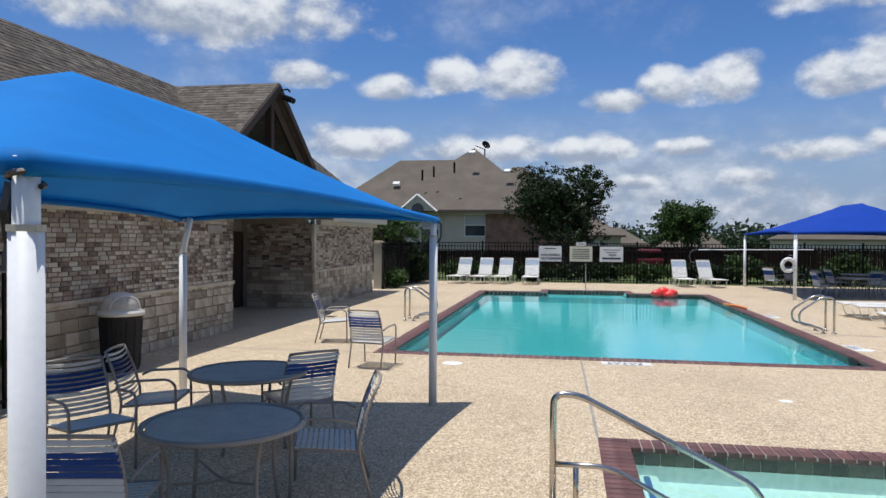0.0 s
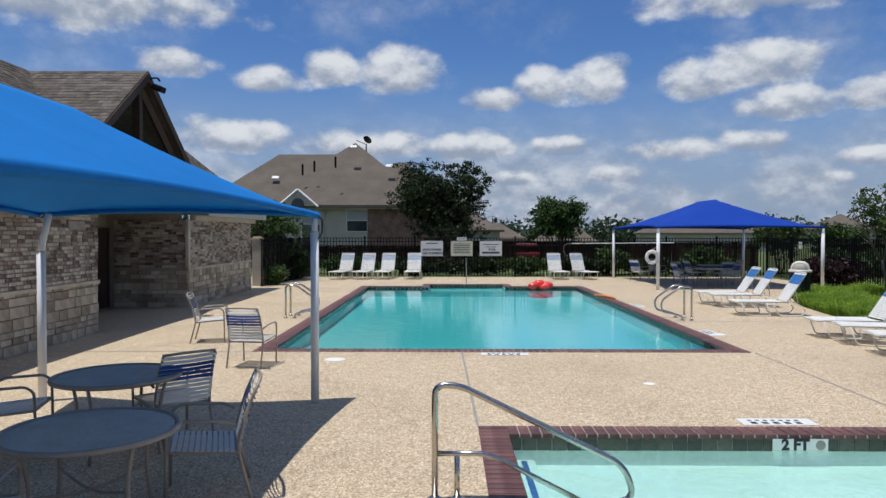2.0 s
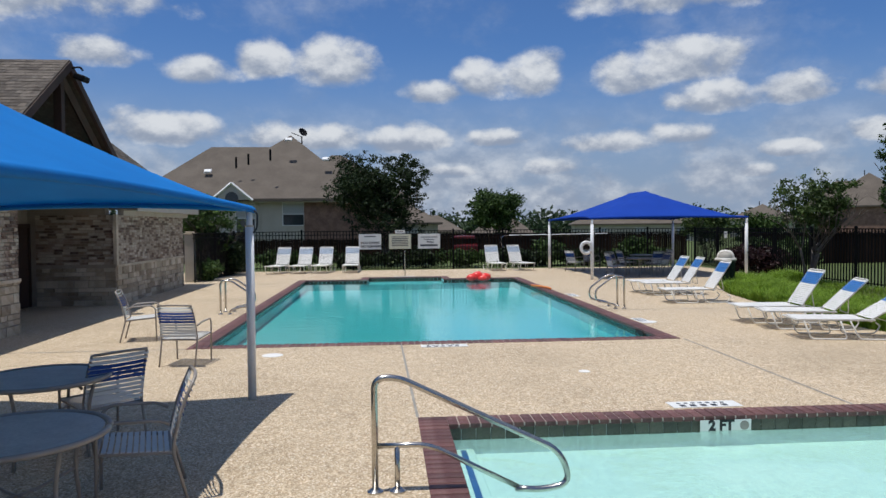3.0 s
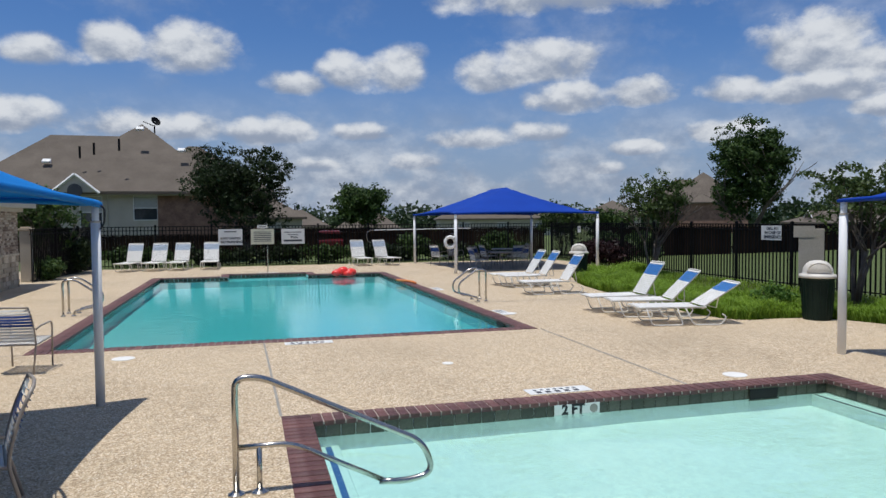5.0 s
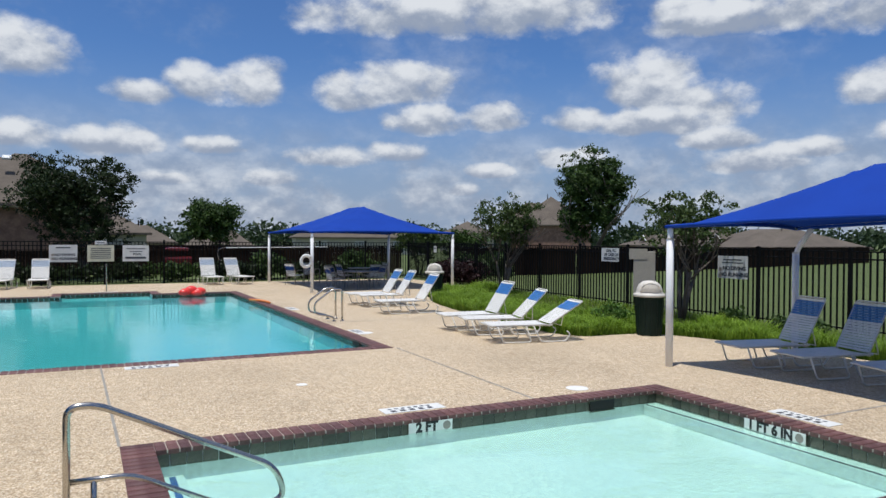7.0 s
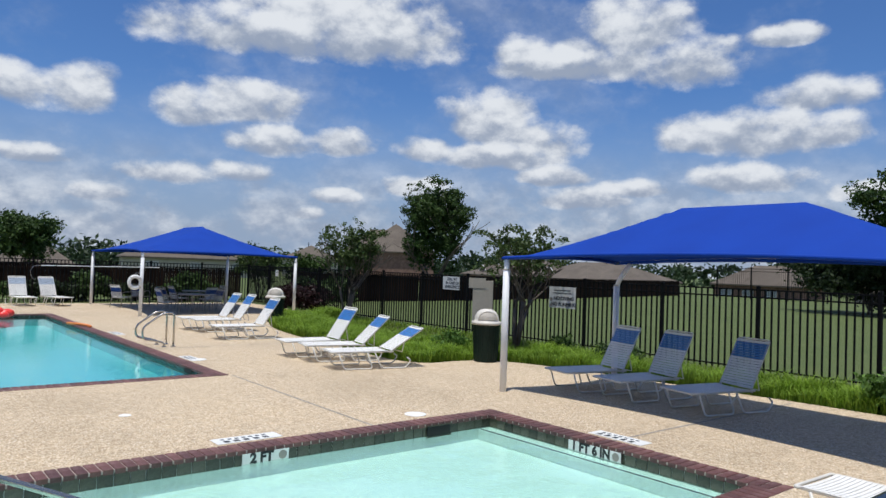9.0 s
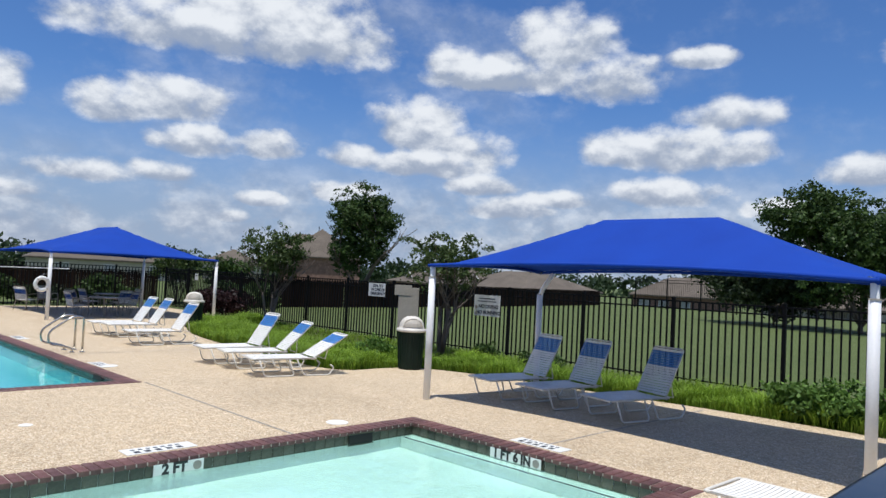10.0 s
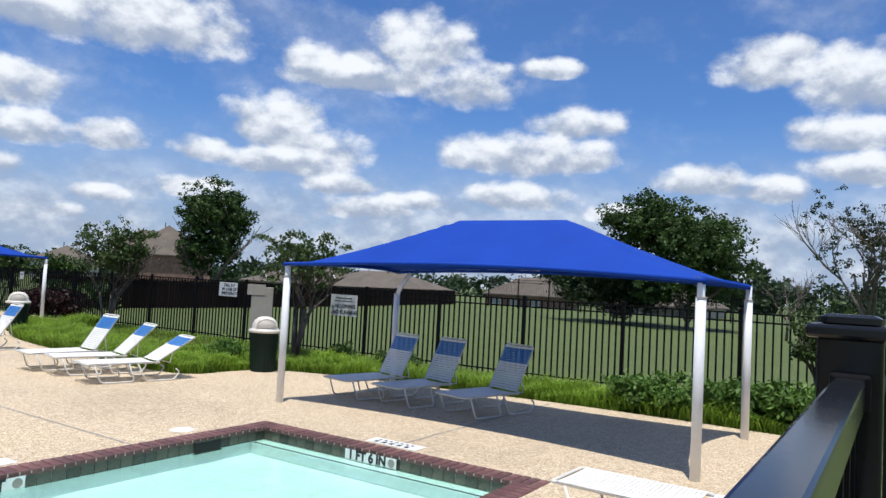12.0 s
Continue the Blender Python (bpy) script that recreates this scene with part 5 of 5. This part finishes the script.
for i, (x, y) in enumerate(((17.0, 31.5), (17.2, 28.5), (8.4, 36.2), (13.2, 36.4))):
    shrub(x, y, 1.0, .9, 1.5, 2200, .08, M["leaf_mid"], "loose green shrub behind the fence", 50 + i, "hedge_shrub")


def in_bed(x, y):
    """How far a place lies inside the planting bed, right of the deck's edge."""
    best = None
    for (xa, ya), (xb, yb) in zip(EDGE, EDGE[1:]):
        if min(ya, yb) - .01 <= y <= max(ya, yb) + .01 and abs(yb - ya) > 1e-4:
            e = xa + (xb - xa) * (y - ya) / (yb - ya)
            best = e if best is None else max(best, e)
    return x - best if best is not None else -1


rng = np.random.default_rng(5)
vs, fs = [], []
tries = 0
while len(fs) < 110000 and tries < 420000:
    tries += 1
    y = rng.uniform(-1, 25.2)
    x = rng.uniform(9.2, 15.3)
    k = in_bed(x, y)
    if k < .03:
        continue
    deep = 1.35 if y < 11 else 2.3
    lush = k < deep
    if not lush and rng.random() > .30:
        continue
    clump = .5 + .5 * math.sin(x * 4.1 + math.sin(y * 2.3) * 2) * math.sin(y * 3.1 + x)
    h = (.13 + .27 * clump) * rng.uniform(.7, 1.2) if lush else rng.uniform(.05, .11)
    a = rng.uniform(0, 6.28)
    dx, dy = math.cos(a), math.sin(a)
    lean = h * rng.uniform(.4, 1.25)
    w = .008 if lush else .006
    i = len(vs)
    vs += [(x - dy * w, y + dx * w, -.06), (x + dy * w, y - dx * w, -.06), (x + dx * lean * .35 + dy * w, y + dy * lean * .35 - dx * w, h * .65),
           (x + dx * lean * .35 - dy * w, y + dy * lean * .35 + dx * w, h * .65), (x + dx * lean, y + dy * lean, h * .95)]
    fs += [(i, i + 1, i + 2, i + 3), (i + 3, i + 2, i + 4)]
tagged(raw("bed_grass", vs, fs, M["blade"]), "lush bright green border grass along the deck", "grass", kind="stuff")
bed = [p for p in EDGE if p[1] < 25.3]
tagged(part("planting_bed", sheet([[(x + .005, y) for x, y in bed] + [(15.3, 25.2), (15.3, -.25)]], -.05), M["soil"]), "dark mulched soil of the planting bed", "bed", kind="structure")


# ---- houses and distance ----
def hip_roof(name, x0, y0, x1, y1, z0, z1, along, inset, material, parent, label=""):
    """A hip roof with thick eaves over a rectangle; the ridge runs along 'x' or 'y'."""
    bm = bmesh.new()
    b = [bm.verts.new(p) for p in ((x0, y0, z0), (x1, y0, z0), (x1, y1, z0), (x0, y1, z0))]
    u = [bm.verts.new((v.co.x, v.co.y, z0 - .18)) for v in b]
    if along == "x":
        r = [bm.verts.new((x0 + inset, (y0 + y1) / 2, z1)), bm.verts.new((x1 - inset, (y0 + y1) / 2, z1))]
        fc = ((b[0], b[1], r[1], r[0]), (b[2], b[3], r[0], r[1]), (b[1], b[2], r[1]), (b[3], b[0], r[0]))
    else:
        r = [bm.verts.new(((x0 + x1) / 2, y0 + inset, z1)), bm.verts.new(((x0 + x1) / 2, y1 - inset, z1))]
        fc = ((b[1], b[2], r[1], r[0]), (b[3], b[0], r[0], r[1]), (b[0], b[1], r[0]), (b[2], b[3], r[1]))
    for f in fc:
        bm.faces.new(f)
    for i in range(4):
        bm.faces.new((u[i], u[(i + 1) % 4], b[(i + 1) % 4], b[i]))
    bm.faces.new(u[::-1])
    return part(name, bm, material, parent, label)


def house_window(parent, x, y, z, w, h, m=None):
    g = part("window", boxed(-w / 2, -.02, -h / 2, w / 2, .0, h / 2), M["glass"], parent, "dark glass behind pale blinds")
    g.matrix_basis = Matrix.Translation((x, y, z)) @ (m or Matrix())
    part("blind", boxed(-w / 2 + .02, -.026, 0, w / 2 - .02, -.021, h / 2), M["blind"], g)
    bm = bmesh.new()
    for a in ((-w / 2 - .06, -.05, -h / 2 - .06, -w / 2, .01, h / 2 + .06), (w / 2, -.05, -h / 2 - .06, w / 2 + .06, .01, h / 2 + .06),
              (-w / 2, -.05, h / 2, w / 2, .01, h / 2 + .06), (-w / 2, -.05, -h / 2 - .06, w / 2, .01, -h / 2), (-w / 2, -.045, -.03, w / 2, .0, .03)):
        box(bm, *a)
    part("window_frame", bm, M["sign"], g)
    return g


hs = thing("house", pose(0, 48, 0), "tan brick house with a steep taupe shingle hip roof", "house")
part("wall", boxed(-15.6, 0, -.1, -5.55, 9.5, 3.95), M["siding"], hs, "cream siding wall")
part("brick_wall", boxed(-5.54, -.12, -.1, .6, 9.5, 3.9), M["house_brick"], hs, "mottled brown brick wall")
part("corner_board", boxed(-8.75, -.08, -.1, -8.45, .0, 3.85), M["trim"], hs)
part("eave_board", boxed(-16.1, -.62, 3.72, 1.1, -.55, 3.98), M["trim"], hs, "beige fascia")
hip_roof("roof", -17, -.7, -4.0, 10.2, 3.98, 7.97, "x", 4.3, M["shingle_house"], hs, "taupe shingle main roof")
hip_roof("roof", -13.4, -.76, -1.0, 14.5, 3.98, 9.05, "y", 7.2, M["shingle_house"], hs, "taupe shingle upper roof")
hip_roof("roof", -9.0, -.70, 1.7, 9.8, 3.97, 7.35, "x", 5.0, M["shingle_house"], hs, "taupe shingle side roof")
# small front gable with an arched window
bm = bmesh.new()
v = [bm.verts.new(p) for p in ((-11.3, -.9, 3.9), (-8.9, -.9, 3.9), (-10.1, -.9, 4.95), (-11.3, 2.2, 3.9), (-8.9, 2.2, 3.9), (-10.1, 2.2, 4.95))]
for f in ((0, 1, 2), (3, 5, 4), (0, 2, 5, 3), (1, 4, 5, 2), (0, 3, 4, 1)):
    bm.faces.new([v[i] for i in f])
part("front_gable", bm, M["siding"], hs)
for s in (-1, 1):
    part("gable_trim", tubed([(-10.1, -.96, 5.0), (-10.1 + s * 1.35, -.96, 3.85)], .09, 4), M["sign"], hs)
part("arched_window", tubed([(-10.1, -.92, 4.0), (-10.1, -.96, 4.0)], .42, 24), M["glass"], hs)
house_window(hs, -6.25, -.02, 2.95, 1.35, 1.45)
house_window(hs, -9.4, -.02, 2.7, 1.2, 1.9)
house_window(hs, -12.4, -.02, 2.7, 1.4, 1.5)
for x, y, z, h in ((-10.15, .9, 6.0, .95), (-9.35, 1.0, 6.2, 1.0), (-7.75, .2, 6.5, .9)):
    part("vent_pipe", tubed([(x, y, z + h - .85), (x, y, z + h - .1)], .07, 8), M["iron"], hs)
for x, y, z in ((-6.9, 3.1, 8.25), (-12.2, 1.6, 5.9), (-4.2, 1.9, 6.75)):
    p = part("roof_vent", boxed(-.25, -.18, 0, .25, .18, .16, bevel=.04), M["sign"], hs)
    p.matrix_basis = pose(x, y, z, 35, 0, 0)
dish = thing("satellite_dish", pose(-6.35, 54.2, 8.45), "small dark satellite dish on the house roof", "satellite dish")
part("mast", tubed([(0, 0, -.7), (0, 0, .5)], .05, 8), M["iron"], dish)
part("dish", turned([(.02, 0), (.2, .03), (.36, .10)], 18, False), M["iron"], dish).matrix_basis = pose(.06, -.05, .75, 60, 0, 40)
part("feed_arm", tubed([(0, 0, .45), (-.75, -.1, .75)], .03, 6), M["iron"], dish)


def far_house(x, y, heading, w, d, eave, ridge, label, extra=True, wall="siding", down=0.0):
    t = thing("house", at(x, y, heading, -down), label, "house", "houses beyond the lawn")
    part("wall", boxed(-w / 2 + .4, -d / 2 + .4, -.1, w / 2 - .4, d / 2 - .4, eave), M[wall], t)
    hip_roof("roof", -w / 2, -d / 2, w / 2, d / 2, eave, ridge, "x", min(d / 2, w * .3), M["shingle_house"], t)
    if extra:
        hip_roof("roof", -w * .1, -d / 2 - 1.5, w * .38, d / 2 - 1, eave, eave + (ridge - eave) * .8, "y", d * .3, M["shingle_house"], t)
        bm = bmesh.new()
        gx, gz = -w * .22, eave + (ridge - eave) * .25
        v = [bm.verts.new(p) for p in ((gx - 1, -d / 2 + .9, gz), (gx + 1, -d / 2 + .9, gz), (gx, -d / 2 + .9, gz + .9), (gx, -d / 2 + 3.2, gz + .9))]
        for f in ((0, 1, 2), (0, 2, 3), (1, 3, 2)):
            bm.faces.new([v[i] for i in f])
        part("dormer", bm, M["shingle_house"], t)
        for s in (-1, 1):
            part("dormer_trim", tubed([(gx, -d / 2 + .86, gz + .95), (gx + s * 1.1, -d / 2 + .86, gz)], .07, 4), M["sign"], t)
    for i in range(3):
        house_window(t, -w * .3 + i * w * .28, -d / 2 + .38, eave - 1.3, 1.3, 1.4)
    part("vent_pipe", tubed([(w * .12, -.5, ridge - 1), (w * .12, -.5, ridge + .5)], .07, 6), M["iron"], t)
    return t


far_house(66, 92, -125, 22, 12, 4.2, 8.6, "brown two-storey house with a hip roof", True, "house_brick")
far_house(62, 112, -120, 16, 10, 2.8, 5.2, "tan house with a low hip roof", False)
far_house(72, 68, -105, 20, 12, 2.4, 4.5, "tan house with a long taupe roof", True, "house_brick", 1.0)
far_house(68, 53, -100, 16, 11, 2.4, 4.4, "tan house with a taupe roof and small dormer", True, "siding", 1.0)
far_house(84, 40, -95, 10, 9, 2.3, 4.6, "pale brick house with a taupe roof", False, "house_brick", .9)
far_house(88, 24, -92, 13, 10, 2.2, 4.6, "pale house with a grey roof", True, "siding", 1.1)
far_house(-1, 66, -2, 12, 9, 2.4, 4.6, "tan house with a hip roof", False)
far_house(16.5, 100, -10, 9, 8, 2.2, 4.2, "tan house with a taupe hip roof", False, "siding", 1.2)
far_house(33, 90, -12, 18, 9, 2.2, 4.2, "tan house with a taupe hip roof", False)
far_house(3.8, 80, -5, 10, 8, 2.4, 4.2, "tan house with a hip roof", False, "siding", .9)


def board_fence(x, y, dx, dy, n, h, label):
    """A run of brown boards with posts and rails behind."""
    t = thing("board_fence", at(x, y, math.degrees(math.atan2(dy, dx))), label, "fence", "brown board fences")
    length = math.hypot(dx, dy)
    vs, fs = [], []
    rng = random.Random(int(x * 7 + y))
    w = length / n
    for i in range(n):
        hh, o = h + rng.uniform(-.02, .02), rng.uniform(0, .012)
        k = len(vs)
        vs += [(i * w + dx_, dy_ + o, z) for z in (-.05, hh) for dx_, dy_ in ((.004, 0), (w - .004, 0), (w - .004, .02), (.004, .02))]
        fs += [tuple(k + j for j in f) for f in ((0, 1, 5, 4), (1, 2, 6, 5), (2, 3, 7, 6), (3, 0, 4, 7), (4, 5, 6, 7))]
    b = raw("boarding", vs, fs, M["wood_fence"], t)
    b["kind"] = "stuff"
    for z in (.3, h - .3):
        part("rail", boxed(0, .035, z, length, .075, z + .09), M["wood_fence"], t)
    part("cap_rail", boxed(0, -.02, h + .022, length, .06, h + .055), M["wood_fence"], t)


for x, y, dx, dy, n in ((18.0, 34.6, 9.0, .3, 62), (27.05, 34.9, 15.9, 2.5, 108), (43.0, 37.45, 27.0, 5.9, 185)):
    board_fence(x, y, dx, dy, n, 1.52, "dark brown board fence along the lawn")
board_fence(-16, 43, 30, 0, 200, 1.30, "brown board fence in front of the house")
board_fence(1.0, 47.5, 16.5, -7.5, 150, 1.53, "dark brown board fence behind the far canopy")
# taller iron fence across the lawn
tf = thing("far_fence", at(72, 40, -90), "tall black iron fence across the lawn", "fence")
for i in range(15):
    part("post", boxed(i * 3.8 - .06, -.06, -.1, i * 3.8 + .06, .06, 3.3), M["iron"], tf)
for z in (.2, 2.85, 3.15):
    part("rail", tubed([(0, 0, z), (53.2, 0, z)], .03, 4), M["iron"], tf)
base_picket = part("picket", boxed(-.012, -.012, .1, .012, .012, 3.15), M["iron"], tf)
for i in range(1, 253):
    o = new("picket", base_picket.data)
    o.parent, o.location = tf, (.21 * i, 0, 0)
# a red car half hidden behind the far fence
car = thing("car", at(4.95, 45.0, 84), "red car parked behind the fence", "car")
bm = boxed(-2.1, -.85, .35, 2.1, .85, .95, bevel=.14)
part("body", bm, M["car_red"], car, smooth=False)
part("cabin", boxed(-1.1, -.72, .94, 1.0, .72, 1.45, bevel=.18), M["car_red"], car)
for s in (-1, 1):
    part("side_window", boxed(-.95, s * .73 - .008, 1.02, .85, s * .73 + .008, 1.34, bevel=.005), M["glass"], car)
    for x in (-1.3, 1.3):
        wh = part("wheel", tubed([(x, s * .72, .32), (x, s * .90, .32)], .32, 20), M["iron"], car)
        part("rim", tubed([(x, s * .90, .32), (x, s * .915, .32)], .19, 14), M["steel"], wh)
# woods on the horizon
blobs = []
rng2 = random.Random(9)
for i in range(230):
    a = radians(-38 + i * .62)
    d = rng2.uniform(150, 230)
    h = rng2.uniform(3.5, 7.5) * (1.25 if a > radians(60) else .8)
    blobs.append((math.sin(a) * d, math.cos(a) * d, h * .45, rng2.uniform(4, 8), rng2.uniform(4, 8), h * .6))
tagged(leaf_cloud("far_woods", blobs, 42000, .6, M["leaf_far"], None, "", 77, .5, z_low=0), "low dark green woods along the horizon", "woods", kind="stuff")


# ---- pieces: coping, tiles, bricks ----
def coping(name, loop, label, limit):
    """Brick coping round a pool: the pieces nearest the camera are objects."""
    ob = tagged(part(name, sheet([loop(0), loop(COPE)], -.001, .03), M["grout"]), label, "coping", kind="structure")
    bm = boxed(-.0505, -.148, -.045, .0505, .154, .010, bevel=.008)
    me = bpy.data.meshes.new("brick")
    bm.to_mesh(me)
    bm.free()
    me.materials.append(M["coping"])
    far_me = me.copy()
    places, step = [], .1135
    rng = random.Random(4)

    def run(ax, ay, bx, by, head):
        L = math.hypot(bx - ax, by - ay)
        n = round(L / step)
        for i in range(n):
            u = (i + .5) / n
            places.append((ax + (bx - ax) * u, ay + (by - ay) * u, head + rng.uniform(-.5, .5)))
    mid = loop(COPE / 2)
    for k, (ax, ay) in enumerate(mid):
        bx, by = mid[(k + 1) % len(mid)]
        dx, dy = bx - ax, by - ay
        L = math.hypot(dx, dy)
        # each run fills the corner at its start and stops short of the next run
        nx, ny = mid[(k + 2) % len(mid)]
        px, py = mid[k - 1]
        out_a = (ax - px) * dy - (ay - py) * dx > 0
        out_b = dx * (ny - by) - dy * (nx - bx) > 0
        e0 = -COPE / 2 if out_a else COPE / 2
        e1 = -COPE / 2 if out_b else COPE / 2
        ux, uy = dx / L, dy / L
        run(ax + ux * e0, ay + uy * e0, bx + ux * e1, by + uy * e1, math.degrees(math.atan2(dy, dx)))
    places.sort(key=lambda p: p[0] ** 2 * .3 + p[1] ** 2)
    for x, y, a in places[:limit]:
        b = new("brick", me)
        b.parent = ob
        b.matrix_basis = pose(x, y, rng.uniform(-.0015, .0015), 0, 0, a)
    vs, fs = [], []
    src = [tuple(v.co) for v in far_me.vertices]
    pf = [tuple(p.vertices) for p in far_me.polygons]
    for x, y, a in places[limit:]:
        k, m = len(vs), pose(x, y, 0, 0, 0, a)
        vs += [tuple(m @ Vector(c)) for c in src]
        fs += [tuple(k + i for i in p) for p in pf]
    if vs:
        rest = raw("far_bricks", vs, fs, M["coping_far"], ob)
        rest["kind"] = "stuff"


coping("wading_pool_coping", spa_loop, "dark red bullnose brick coping round the wading pool", 300)
coping("pool_coping", pool_loop, "dark red bullnose brick coping round the pool", 300)


def waterline(r, z, size, parent, obj_mat, far, sides):
    """Square tiles along the inside of a pool wall."""
    x0, y0, x1, y1 = inner(r, COPE - .016)
    bm = boxed(-size / 2 + .0015, -.008, -size / 2 + .0015, size / 2 - .0015, .004, size / 2 - .0015, bevel=.002)
    me = bpy.data.meshes.new("tile")
    bm.to_mesh(me)
    bm.free()
    me.materials.append(obj_mat)
    for ax, ay, bx, by, a in sides(x0, y0, x1, y1):
        L = math.hypot(bx - ax, by - ay)
        n = int(L / size)
        for i in range(n):
            u = (i + .5) / n
            t = new("tile", me)
            t.parent = parent
            t.matrix_basis = pose(ax + (bx - ax) * u, ay + (by - ay) * u, z, 0, 0, a)


waterline(SPA, -.092, .15, spa_basin, M["tile"], None, lambda x0, y0, x1, y1: ((x0, y1, x1, y1, 0), (x1, y1, x1, y0, -90)))
waterline(POOL, -.092, .15, pool_basin, M["tile"], None, lambda x0, y0, x1, y1: ((x0, y1, ALCOVE[0] + .28, y1, 0), (ALCOVE[1] - .28, y1, x1, y1, 0), (ALCOVE[0] + .28, ALCOVE[2] - .29, ALCOVE[1] - .28, ALCOVE[2] - .29, 0), (x1, y1, x1, y0, -90), (x0, y0, x0, y1, 90)))

for ob, p0, along, out, length, close in WALL_PIECES:
    rng = random.Random(int(length * 100))
    rows = brick_run(p0, along, out, length, .0, 1.02, True, rng)
    cut = 60 if close else 0
    for stones, pieces in ((True, rows), (False, brick_run(p0, along, out, length, 1.10, 2.42, False, rng))):
        quota = 110 if stones else 190
        vs, fs = [], []
        made = 0
        for p, z, w, h, d in pieces:
            if close and 10.5 < p.y < 14.5 and made < quota:
                c, f = cuboid(Vector((0, 0, 0)), 0, w, h, d, along, out)
                b = raw("stone" if stones else "brick", c, f, M["stone_obj"] if stones else M["brick_obj"], ob)
                b.location = (p.x, p.y, z)
                made += 1
            else:
                c, f = cuboid(p, z, w, h, d, along, out)
                k = len(vs)
                vs += c
                fs += [tuple(k + i for i in q) for q in f]
        if vs:
            rest = raw("stones" if stones else "bricks", vs, fs, M["stone_wall"] if stones else M["brick_wall"], ob)
            rest["kind"] = "stuff"
